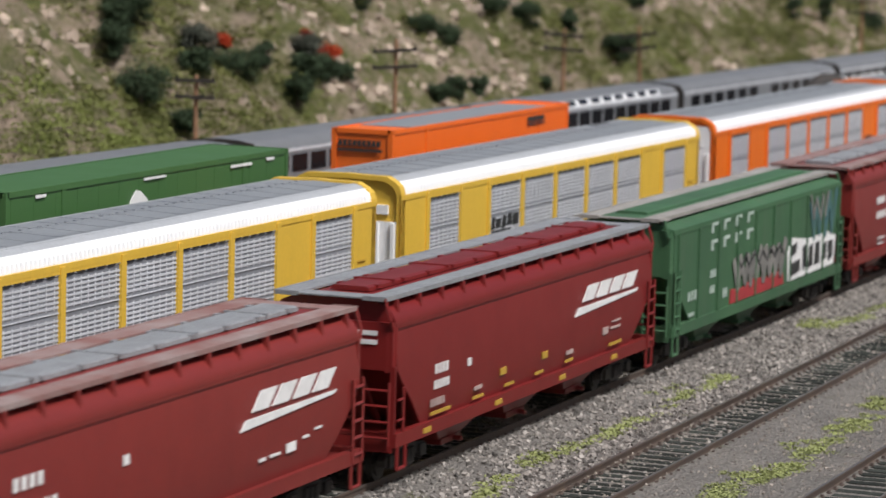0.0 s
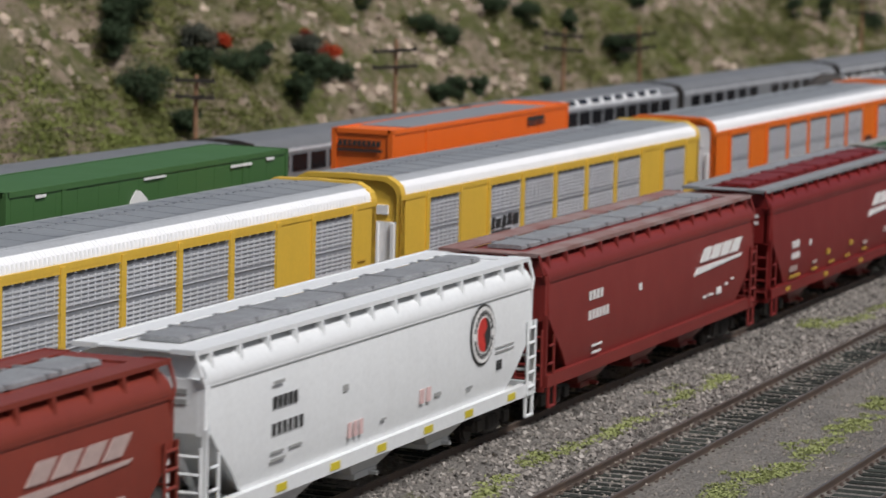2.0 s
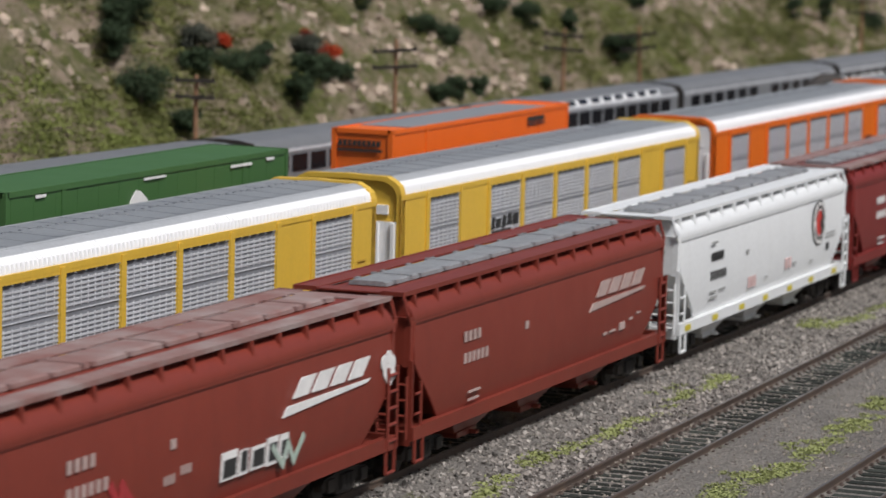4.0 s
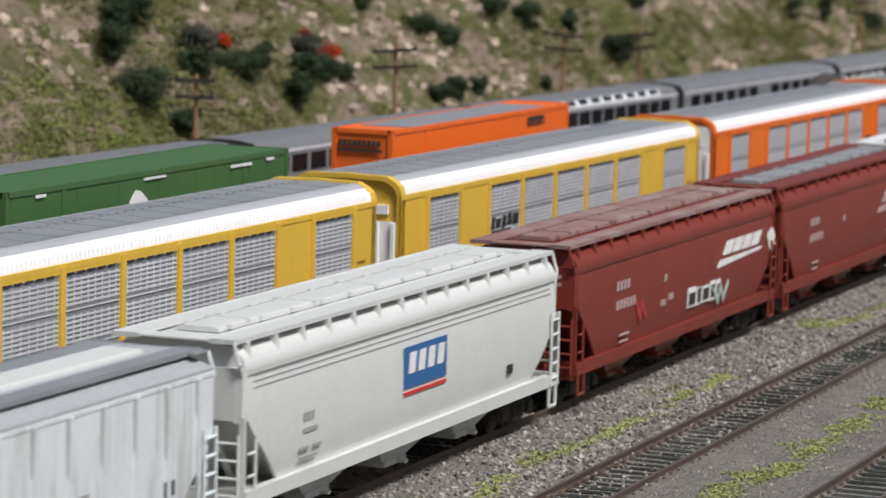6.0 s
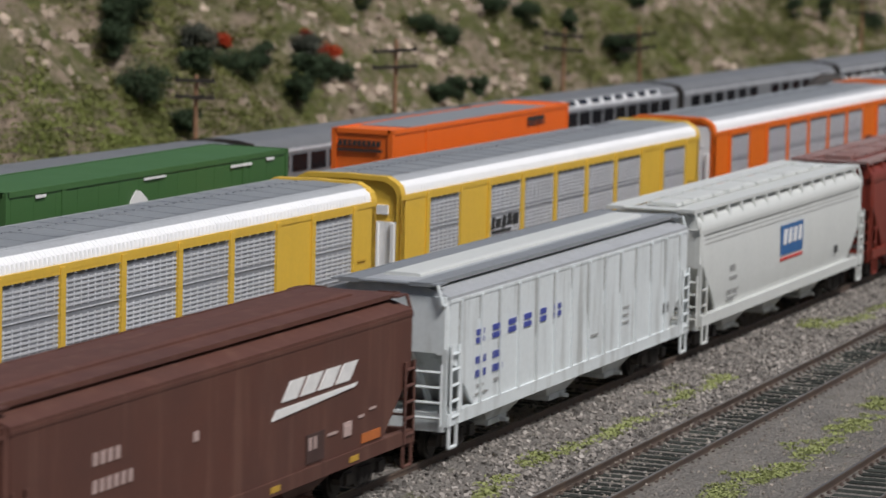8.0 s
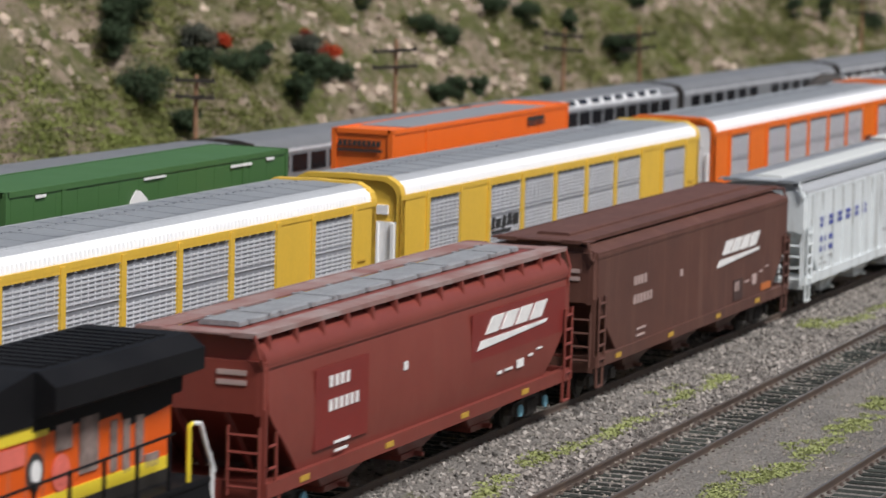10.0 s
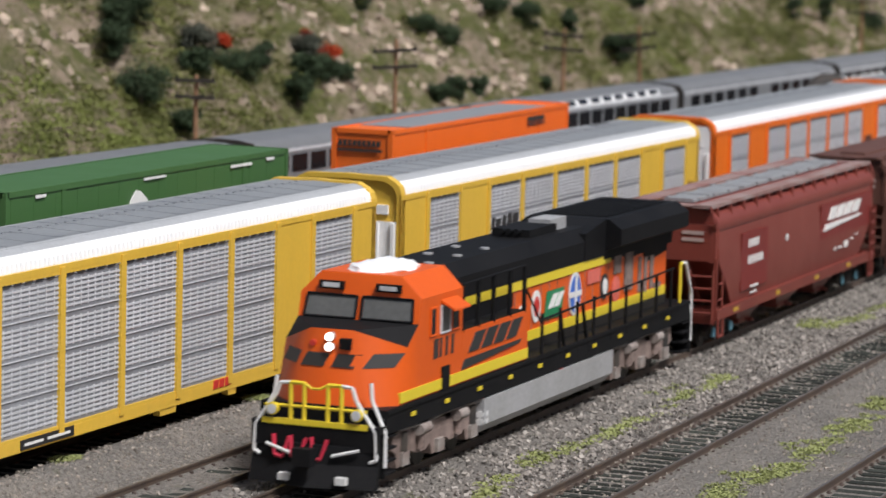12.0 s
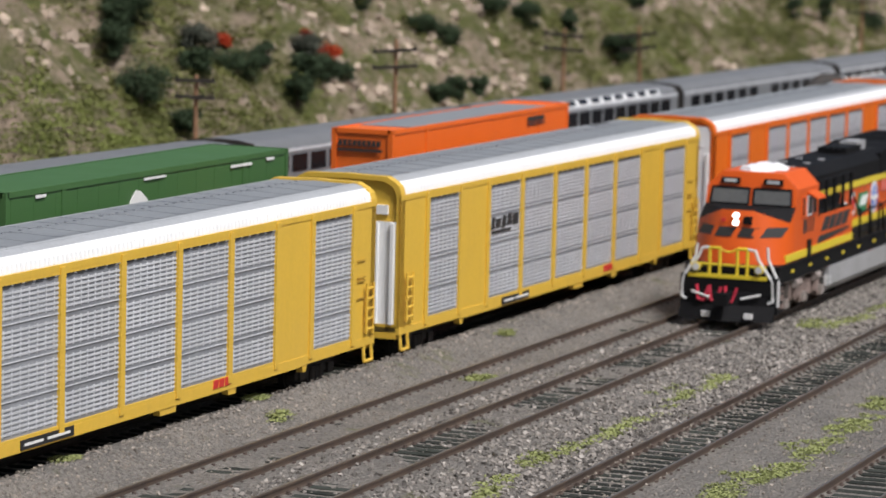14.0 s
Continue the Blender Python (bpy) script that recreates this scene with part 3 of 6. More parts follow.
STACK_Y, STACK_SL = 10.95, -0.008
ZC = 5.62
GC = container(15.4, 16.2, 10.9, ZC - 2.6, 2.6, M_GREENC, "dark green steel container with a white badge, stacked on another", "stacked containers", corr=1.1)
OC = container(39.6, 16.2, 10.82, ZC - 2.6, 2.6, M_ORANGEC, "bright orange container with a grey roof and dark-lettered end", "stacked containers", roof=M_ROOFG, rods=False, half=1.02)
container(17.3, 12.2, 10.9, 0.5, 2.5, M_GREENC, "green container in a well car, under another", "stacked containers")
container(41.0, 12.2, 10.82, 0.5, 2.5, M_ORANGEC, "orange container in a well car, under another", "stacked containers")
for xa in (11.5, 36.2):
    w = thing("well_car", at(xa + 11.8, STACK_Y + STACK_SL * xa, 0), "dark red-brown well car carrying two stacked containers", "rail car", "container train")
    for s in (-1, 1):
        bm = bmesh.new()
        prism_y(bm, [(-11.3, 0.9), (-8, 0.9), (-7.4, 0.35), (7.4, 0.35), (8, 0.9), (11.3, 0.9), (11.3, 1.3), (7.5, 1.45), (-7.5, 1.45), (-11.3, 1.3)], s * 1.36 - 0.07, s * 1.36 + 0.07)
        part("side_beam", bm, M_STEEL_DARK, w, bevel=0.03)
        bm = bmesh.new()
        box(bm, min(s * 8, s * 11.5), max(s * 8, s * 11.5), -1.35, 1.35, 1.0, 1.15)
        part("platform", bm, M_STEEL_DARK, w)
        add_truck(w, s * 9.8)
        add_coupler(w, s * 11.5, s)
    bm = bmesh.new()
    box(bm, -7.6, 7.6, -1.3, 1.3, 0.38, 0.48)
    part("well_floor", bm, M_STEEL_DARK, w)

# ---------------- passenger coaches ----------------
def coach(x0, label, lounge, L):

    xc = x0 + L / 2
    c = thing("passenger_coach", at(xc, COACH_Y + COACH_SL * xc, 0, math.degrees(math.atan(COACH_SL))), label, "rail car", "passenger train")
    hx, hy = L / 2, 1.52
    bm = bmesh.new()
    prism_x(bm, [(-hy, 0.7), (-hy, 4.36), (-hy + 0.1, 4.46), (hy - 0.1, 4.46), (hy, 4.36), (hy, 0.7)], -hx, hx)
    part("body", bm, M_SILVER, c, "fluted silver side")
    bm = bmesh.new()
    prism_x(bm, [(-hy + 0.02, 4.4), (-hy + 0.2, 4.64), (-0.8, 4.73), (0, 4.76), (0.8, 4.7), (hy - 0.2, 4.58), (hy - 0.02, 4.4)], -hx + 0.05, hx - 0.05)
    part("roof", bm, M_COACHROOF, c, "dull grey rounded roof", smooth=50)
    bm = bmesh.new()
    for z in [0.8 + 0.16 * i for i in range(6)] + [2.3 + 0.1 * i for i in range(4)]:
        box(bm, -hx + 0.1, hx - 0.1, -hy - 0.02, -hy + 0.02, z, z + 0.07)
    part("fluting", bm, M_SILVER, c)
    bm = bmesh.new()
    box(bm, -hx + 0.02, hx - 0.02, -hy - 0.014, -hy + 0.02, 4.28, 4.38)
    part("letter_board", bm, M_SLAT, c, "bright band under the roof")
    n = 13
    for i in range(n):
        if i in (6,) and not lounge:
            continue
        x = -hx + 1.6 + i * (L - 3.2) / (n - 1)
        bm = bmesh.new()
        box(bm, x - 0.55, x + 0.55, -hy - 0.03, -hy + 0.02, 3.62, 4.18)
        part("window", bm, M_GLASS, c, bevel=0.05)
        if i % 2 == 0:
            bm = bmesh.new()
            box(bm, x - 0.5, x + 0.5, -hy - 0.03, -hy + 0.02, 1.5, 2.1)
            part("window", bm, M_GLASS, c)
        if lounge and 1 <= i <= 11:
            bm = bmesh.new()
            prism_x(bm, [(-hy - 0.02, 4.41), (-hy + 0.17, 4.66), (-hy + 0.24, 4.64), (-hy + 0.05, 4.4)], x - 0.7, x + 0.7)
            rw = part("roof_window", bm, M_WHITE, c, "curved upper window in a white frame")
            bm = bmesh.new()
            prism_x(bm, [(-hy + 0.005, 4.47), (-hy + 0.15, 4.655), (-hy + 0.19, 4.65), (-hy + 0.05, 4.45)], x - 0.5, x + 0.5)
            part("pane", bm, M_GLASS, rw)
    for s in (-1, 1):
        bm = bmesh.new()
        box(bm, min(s * hx, s * (hx + 0.5)), max(s * hx, s * (hx + 0.5)), -0.7, 0.7, 2.3, 4.55)
        part("diaphragm", bm, M_BLACK, c)
        bm = bmesh.new()
        prism_x(bm, [(-hy - 0.015, 0.7), (-hy - 0.015, 4.4), (-hy + 0.19, 4.66), (-0.8, 4.75), (0, 4.78), (0.8, 4.72), (hy - 0.2, 4.6), (hy, 4.4), (hy, 0.7)], s * hx - 0.03, s * hx + 0.03)
        part("end_frame", bm, M_STEEL_DARK, c)
        add_truck(c, s * (hx - 2.8))
    return c


COACH_Y, COACH_SL = 19.0, -0.038
COACHES = []
for xj, ln, lounge in ((21.5, 20.6, False), (43.0, 20.0, False), (63.5, 19.6, True), (83.8, 22.6, False), (107.2, 22.6, False)):
    COACHES.append(coach(xj, "silver double-deck passenger coach with dark windows" if not lounge else "silver double-deck lounge coach with curved roof windows", lounge, ln))

# a dark rounded tank on the container track
tk = thing("tank_wagon", at(92.9, 10.3, 0), "dark grey weathered tank wagon with a domed top", "rail car", "container train")
bm = bmesh.new()
rod(bm, (-4.6, 0, 2.5), (4.6, 0, 2.5), 1.35, 28)
part("tank", bm, M_STEEL_DARK, tk, smooth=40, bevel=0.2)
bm = bmesh.new()
bmesh.ops.create_uvsphere(bm, u_segments=24, v_segments=12, radius=1.0)
for v in bm.verts:
    v.co = Vector((v.co.x * 3.4, v.co.y * 0.9, 3.6 + v.co.z * 1.42))
part("dome", bm, M_STEEL_DARK, tk, "dark domed cover", smooth=60)
bm = bmesh.new()
box(bm, -5.6, 5.6, -1.2, 1.2, 0.85, 1.15)
part("frame", bm, M_STEEL_DARK, tk)
for s in (-1, 1):
    add_truck(tk, s * 4.0)
    add_coupler(tk, s * 5.6, s)
# ---------------- covered hoppers ----------------
def brand_word(car, x, z, w, h, m, y, swoosh=True, n=4, slant=1.1, bar_m=None):
    """A railroad mark as plain slanted blocks over a tapering bar."""
    lw = w / n
    word = None
    for i in range(n):
        a, b = x + i * lw, x + (i + 0.8) * lw
        k = slant * h
        bm = bmesh.new()
        for z0, z1, c, d in ((0, 1, 0, 1),):
            xa, xb = a + (b - a) * c, a + (b - a) * d
            prism_y(bm, [(xa + k * z0, z + h * z0), (xb + k * z0, z + h * z0), (xb + k * z1, z + h * z1), (xa + k * z1, z + h * z1)], y - 0.012, y + 0.01)
        o = part("brand_block", bm, m, word or car)
        word = word or o
    if swoosh:
        bm = bmesh.new()
        prism_y(bm, [(x - 0.13 * w, z - 0.85 * h), (x - 0.07 * w, z - 0.33 * h), (x + 1.07 * w, z - 0.26 * h), (x + 1.03 * w, z - 0.45 * h)], y - 0.012, y + 0.01)
        part("underline", bm, bar_m or m, word)
    return word


def marks(car, rows, m, y):
    """Small stencilling as plain bars: x, z, width, height; the taller rows in short upright bars."""
    for x, z, w, h in rows:
        n = max(1, round(w / (0.95 * h))) if h >= 0.2 and w > 1.4 * h else 1
        for i in range(n):
            bm = bmesh.new()
            d = w / n
            box(bm, x + i * d, x + (i + (0.6 if n > 1 else 1)) * d, y - 0.01, y + 0.01, z + (0.02 if n > 1 else 0.2 * h), z + (0.95 * h if n > 1 else 0.75 * h))
            part("stencil", bm, m, car)


HX, HY = 9.1, 1.5
SIDE_Y = -HY - 0.012


def hopper(x, label, paint, roof, trough, walkway, ribs=(), rib_paint=None, style="smooth", frame=None):
    """A three-bay covered hopper car. x: its middle along the train."""
    car = thing("covered_hopper_car", at(x, 0, 0), label, "rail car", "moving freight train")
    frame = frame or paint
    tall = style == "smooth"
    zs, ze, zt = (3.55, 3.98, 4.22) if tall else (3.78, 3.98, 4.2)
    cut = 1.75
    # side sheets: upper corners full length, lower corners cut back along the slope sheets
    for s in (-1, 1):
        bm = bmesh.new()
        if tall:
            rows = []
            for i in range(11):
                z = 1.2 + (zs - 1.2) * i / 10
                inset = 0.15 if z >= 2.55 else 0.15 + (cut - 0.15) * (2.55 - z) / 1.35
                y = s * (HY + 0.04 - 0.11 * max(0, z - 2.3) ** 2 / 1.5625 - 0.09 * max(0, 2.1 - z) ** 2 / 0.81)
                rows.append([bm.verts.new((x, q, z)) for x in (-HX + inset, HX - inset) for q in (y, y - s * 0.06)])
            for a, b in zip(rows, rows[1:]):
                for i, j in ((0, 2), (2, 3), (3, 1), (1, 0)):
                    bm.faces.new((a[i], a[j], b[j], b[i]))
            for r in (rows[0], rows[-1]):
                bm.faces.new((r[0], r[2], r[3], r[1]))
            part("side_sheet", bm, paint, car, smooth=35)
        else:
            prism_y(bm, [(-HX + 0.15, 2.55), (-HX + cut, 1.2), (HX - cut, 1.2), (HX - 0.15, 2.55), (HX - 0.15, zs), (-HX + 0.15, zs)], s * HY - 0.04, s * HY + 0.04)
            part("side_sheet", bm, paint, car, bevel=0.015)
        bm = bmesh.new()
        w = 0.02 if tall else -0.055
        box(bm, -HX + 0.12, HX - 0.12, s * (HY - 0.14), s * (HY - w), zs - 0.05, zs + 0.03)
        part("top_chord", bm, paint, car, bevel=0.02)
        bm = bmesh.new()
        box(bm, -HX, HX, s * HY - 0.09, s * HY + 0.09, 0.92, 1.22)
        part("side_sill", bm, frame, car, bevel=0.03)
    # slope sheets and the inside
    bm = bmesh.new()
    prism_y(bm, [(-HX + 0.5, 2.6), (-HX + cut + 0.6, 1.15), (HX - cut - 0.6, 1.15), (HX - 0.5, 2.6), (HX - 0.35, zs), (-HX + 0.35, zs)], -HY + 0.05, HY - 0.05)
    part("slope_sheet", bm, paint, car)
    # roof
    bm = bmesh.new()
    if tall:
        prof = [(-HY + 0.02, zs), (-HY + 0.01, zs + 0.05), (-HY + 0.05, zs + 0.2), (-HY + 0.14, zs + 0.34), (-HY + 0.28, zs + 0.45), (-HY + 0.45, zs + 0.52), (-0.62, zt - 0.07)]
        prof += [(-q, z) for q, z in prof[::-1]]
    else:
        prof = [(-HY - 0.03, zs), (-HY - 0.03, zs + 0.1), (-0.6, zt - 0.02), (0.6, zt - 0.02), (HY + 0.03, zs + 0.1), (HY + 0.03, zs)]
    prism_x(bm, prof, -HX + 0.12, HX - 0.12)
    part("roof", bm, roof, car, smooth=40 if tall else 25)
    # the long hatch on top
    bm = bmesh.new()
    prism_x(bm, [(-0.46, zt - 0.05), (-0.45, zt + 0.03), (-0.36, zt + 0.06), (0.36, zt + 0.06), (0.45, zt + 0.03), (0.46, zt - 0.05)], -HX + 1.0, HX - 1.0)
    hatch = part("hatch_cover", bm, trough, car, bevel=0.02)
    for q in (-1, 1):
        for i in range(11 if tall else 0):
            bm = bmesh.new()
            xx = -HX + 1.5 + i * (2 * HX - 3) / 10
            box(bm, xx - 0.09, xx + 0.09, q * 0.46 - 0.05, q * 0.46 + 0.05, zt - 0.02, zt + 0.065)
            part("hatch_clamp", bm, trough, hatch, bevel=0.012)
    for i in range(5 if tall else 0):
        bm = bmesh.new()
        xx = -HX + 2.4 + i * 3.3
        box(bm, xx - 0.04, xx + 0.04, -0.5, 0.5, zt + 0.02, zt + 0.085)
        part("hatch_latch", bm, trough, hatch, bevel=0.02)
    # running boards on brackets along both eaves
    for s in (-1, 1):
        bm = bmesh.new()
        edge = HY - 0.18 if tall else 1.12
        y0, y1 = sorted((s * 0.78, s * edge)) if tall else sorted((s * 0.62, s * edge))
        box(bm, -HX - 0.1, HX + 0.1, y0, y1, zt - 0.06, zt - 0.02)
        for xx in (-HX - 0.1, HX + 0.05):
            box(bm, xx, xx + 0.05, y0, y1, zt - 0.1, zt - 0.0)
        box(bm, -HX - 0.1, HX + 0.1, s * edge - 0.02, s * edge + 0.02, zt - 0.1, zt)
        board = part("running_board", bm, walkway, car)
        if s < 0 and tall:
            for i in range(14):
                bm = bmesh.new()
                xx = -HX + 0.5 + i * (2 * HX - 1.0) / 13
                prism_x(bm, [(-HY + 0.09, zs + 0.26), (-HY + 0.14, zt - 0.1), (-HY + 0.5, zt - 0.1), (-HY + 0.5, ze - 0.02), (-HY + 0.2, zs + 0.36), (-HY + 0.12, zs + 0.28)], xx - 0.05, xx + 0.05)
                part("bracket", bm, paint, board)
    for e in (-1, 1):
        bm = bmesh.new()
        xa, xb = sorted((e * (HX - 0.5), e * (HX + 0.1)))
        box(bm, xa, xb, -HY + 0.18, HY - 0.18, zt - 0.065, zt - 0.03)
        part("end_walkway", bm, walkway, car)
    # ends
    for e in (-1, 1):
        xe = e * HX
        bm = bmesh.new()
        box(bm, min(xe, xe - e * 0.12), max(xe, xe - e * 0.12), -HY + 0.03, HY - 0.03, 2.6, zs + 0.1)
        part("end_sheet", bm, paint, car, bevel=0.02)
        for y in (-HY + 0.02, HY - 0.02):
            bm = bmesh.new()
            box(bm, xe - 0.07 if e > 0 else xe, xe if e > 0 else xe + 0.07, y - 0.06, y + 0.06, 1.0, 2.7)
            part("corner_post", bm, frame, car)
            bm = bmesh.new()
            q = 1 if y > 0 else -1
            prof = [(xe, q * (HY - 0.22)), (xe, q * (HY - 0.12)), (xe - e * 0.05, q * (HY - 0.04)), (xe - e * 0.18, q * (HY - (0.0 if tall else -0.035))), (xe - e * 0.18, q * (HY - 0.22))]
            prism_z(bm, prof, 2.56, zs)
            part("corner_sheet", bm, paint, car, smooth=60)
        for y in (-0.55, 0.55):
            bm = bmesh.new()
            rod(bm, (xe - e * 0.1, y, 2.7), (xe - e * 1.5, y, 1.2), 0.08, 6)
            part("end_brace", bm, frame, car)
        bm = bmesh.new()
        box(bm, min(xe, xe - e * 1.9), max(xe, xe - e * 1.9), -HY + 0.05, HY - 0.05, 0.95, 1.1)
        box(bm, min(xe, xe - e * 0.2), max(xe, xe - e * 0.2), -HY, HY, 0.8, 1.22)
        part("end_platform", bm, frame, car, bevel=0.02)
        bm = bmesh.new()
        a, b = sorted((xe - e * 0.12, xe - e * 0.62))
        if e > 0 or not tall:
            ladder(bm, a, b, -HY - 0.1, 0.95, 2.75, 5, 0.042)
            part("side_ladder", bm, frame, car)
        else:
            for z in (1.5, 1.95):
                rod(bm, (a, -HY - 0.06, z), (a + 0.35, -HY - 0.06, z), 0.035, 5)
            rod(bm, (a + 0.35, -HY - 0.06, 1.2), (a + 0.35, -HY - 0.06, 2.2), 0.04, 5)
            part("grab_iron", bm, frame, car)
        bm = bmesh.new()
        ladder_y(bm, xe + e * 0.08, -HY + 0.06, -HY + 0.75, 0.95, 2.35, 4, 0.036)
        part("end_ladder", bm, frame, car)
        bm = bmesh.new()
        path_rod(bm, [(a + 0.02, -HY - 0.06, 0.95), (a + 0.02, -HY - 0.06, 0.42), (b - 0.02, -HY - 0.06, 0.42), (b - 0.02, -HY - 0.06, 0.95)], 0.045)
        part("stirrup_step", bm, frame, car)
        bm = bmesh.new()
        xr = xe + e * 0.08
        path_rod(bm, [(xe - e * 0.05, -HY + 0.05, zs - 0.1), (xr, -HY + 0.06, zt - 0.5), (xr, -HY + 0.2, zt - 0.04)], 0.04)
        part("grab_iron", bm, frame, car)
        add_coupler(car, xe, e)
    # discharge bays
    for xx in (-4.3, 0.0, 4.3):
        bm = bmesh.new()
        top, bot = (2.1, 1.38), (0.6, 0.95)
        v = [bm.verts.new((xx + a * top[0], b * top[1], 1.15)) for a, b in ((-1, -1), (1, -1), (1, 1), (-1, 1))] + \
            [bm.verts.new((xx + a * bot[0], b * bot[1], 0.4)) for a, b in ((-1, -1), (1, -1), (1, 1), (-1, 1))]
        for f in ((0, 1, 5, 4), (1, 2, 6, 5), (2, 3, 7, 6), (3, 0, 4, 7), (4, 5, 6, 7), (3, 2, 1, 0)):
            bm.faces.new([v[i] for i in f])
        bay = part("hopper_bay", bm, frame, car)
        bm = bmesh.new()
        box(bm, xx - 0.62, xx + 0.62, -1.0, 1.0, 0.3, 0.44)
        rod(bm, (xx + 0.2, -1.2, 0.36), (xx + 0.2, 1.2, 0.36), 0.06, 6)
        part("outlet_gate", bm, frame, bay)
    bm = bmesh.new()
    box(bm, -HX + 0.1, HX - 0.1, -0.2, 0.2, 0.7, 1.0)
    part("centre_sill", bm, M_STEEL_DARK, car)
    for xt in (-HX + 1.75, HX - 1.75):
        add_truck(car, xt)
    if ribs:
        for xx in ribs:
            bm = bmesh.new()
            box(bm, xx - 0.06, xx + 0.06, -HY - 0.1, -HY - 0.03, 1.2, zs - 0.02)
            part("side_rib", bm, rib_paint or paint, car, bevel=0.02)
    return car


def paint(name, c, c2=None, **kw):
    return mat(name, c, kw.pop("rough", 0.42), 0, c2 or tuple(q * 0.8 for q in c), kw.pop("scale", 0.35), kw.pop("amount", 0.5), fine_amount=kw.pop("fine_amount", 0.08), **kw)


M_MAROON = paint("maroon_paint", (0.195, 0.022, 0.018), (0.15, 0.019, 0.017), streak=0.12)
M_REDNEW = paint("fresh_red_paint", (0.175, 0.0125, 0.0115), (0.14, 0.012, 0.011), streak=0.08)
M_RUSTRED = paint("faded_red_paint", (0.2, 0.033, 0.02), (0.155, 0.027, 0.018), streak=0.2)
M_OLDBROWN = paint("old_brown_paint", (0.10, 0.038, 0.026), (0.065, 0.03, 0.024), streak=0.6, streak_color=(0.17, 0.085, 0.06), rough=0.6)
M_WHITEP = paint("off_white_paint", (0.74, 0.755, 0.755), (0.66, 0.67, 0.67), streak=0.1, streak_color=(0.5, 0.49, 0.45))
M_GREYP = paint("pale_grey_paint", (0.61, 0.625, 0.6), (0.54, 0.555, 0.535), streak=0.1, streak_color=(0.36, 0.36, 0.33))
M_BLUEGREY = paint("blue_grey_paint", (0.68, 0.72, 0.725), (0.6, 0.635, 0.64), streak=0.85, streak_color=(0.27, 0.27, 0.25))
M_GREENP = paint("weathered_green_paint", (0.045, 0.12, 0.052), (0.034, 0.085, 0.042), amount=0.8, streak=0.5, streak_color=(0.09, 0.115, 0.075), rough=0.6)
M_GALV = mat("galvanised_grating", (0.36, 0.37, 0.38), 0.55, 0.3, (0.27, 0.27, 0.275), 1.2, 0.7, fine=14, fine_amount=0.4)
M_FADEDROOF = mat("dusty_roof", (0.22, 0.1, 0.085), 0.7, 0, (0.32, 0.26, 0.245), 0.8, 0.8)
M_DUSTBOARD = mat("dusty_tan_grating", (0.36, 0.34, 0.31), 0.7, 0.1, (0.24, 0.22, 0.2), 0.8, 0.7, fine=12, fine_amount=0.3)
M_STENCIL = mat("stencil_pale", (0.46, 0.34, 0.31), 0.6)

M_DUSTYRED = paint("dusty_red_paint", (0.195, 0.0415, 0.02988), (0.1411, 0.02656, 0.02075), streak=0.2, streak_color=(0.2324, 0.083, 0.06225))
CAR_D = hopper(53.55, "dusty red covered hopper with fresh paint behind its marks", M_DUSTYRED, M_DUSTYRED, M_GALV, M_FADEDROOF)
CAR_C = hopper(73.6, "old rust-brown covered hopper with streaked sides", M_OLDBROWN, M_OLDBROWN, M_OLDBROWN, M_OLDBROWN, style="ribbed")
CAR_P = hopper(93.8, "pale blue-grey ribbed covered hopper with blue lettering", M_BLUEGREY, M_SHOULDER, M_GREYP, M_ROOFG, ribs=[-8.3 + 16.6 * i / 13 for i in range(14)], style="ribbed")
CAR_K = hopper(113.3, "pale grey covered hopper with a blue and white emblem", M_GREYP, M_GREYP, M_GREYP, M_GREYP)
CAR_B = hopper(132.9, "faded red covered hopper with small graffiti", M_RUSTRED, M_RUSTRED, M_FADEDROOF, M_FADEDROOF)
CAR_A = hopper(152.0, "faded red covered hopper with pale stencils", M_RUSTRED, M_RUSTRED, M_GALV, M_RUSTRED)
CAR_N = hopper(171.5, "clean white covered hopper with a round red and black emblem", M_WHITEP, M_WHITEP, M_GALV, M_WHITEP)
CAR_1 = hopper(190.6, "maroon covered hopper with dusty roof", M_MAROON, M_MAROON, M_GALV, M_FADEDROOF)
CAR_0 = hopper(210.6, "clean dark red covered hopper with grey running boards", M_REDNEW, M_REDNEW, M_REDNEW, M_GALV)
CAR_G = hopper(230.4, "weathered green covered hopper with graffiti on its side", M_GREENP, M_GREENP, M_GREENP, M_DUSTBOARD, ribs=[-8.6 + 17.2 * i / 9 for i in range(10)], style="ribbed")
CAR_E = hopper(250.2, "maroon covered hopper at the far end of the train", M_MAROON, M_MAROON, M_GALV, M_FADEDROOF)
# ---------------- locomotive ----------------
M_LOCO_O = paint("loco_orange", (0.66, 0.095, 0.005), (0.6, 0.085, 0.006), fine_amount=0.04)
M_LOCO_Y = paint("loco_yellow", (0.72, 0.56, 0.035), (0.66, 0.5, 0.03), fine_amount=0.05)
M_LOCO_K = mat("loco_black", (0.007, 0.007, 0.008), 0.6, 0, (0.014, 0.014, 0.015), 0.6, 0.6, fine_amount=0.1, spec=0.1)
M_TANK = mat("tank_silver_grey", (0.44, 0.44, 0.45), 0.5, 0.2, (0.3, 0.295, 0.285), 0.5, 0.6)
M_BOGIE = mat("dusty_truck_frame", (0.27, 0.2, 0.175), 0.8, 0, (0.12, 0.085, 0.07), 2.2, 0.9, bump=0.03)
M_BOGIE2 = mat("dusty_truck_pale", (0.33, 0.3, 0.275), 0.75, 0, (0.2, 0.14, 0.12), 2.2, 0.9, bump=0.03)
M_GRAB = mat("white_handrail", (0.75, 0.75, 0.74), 0.5)
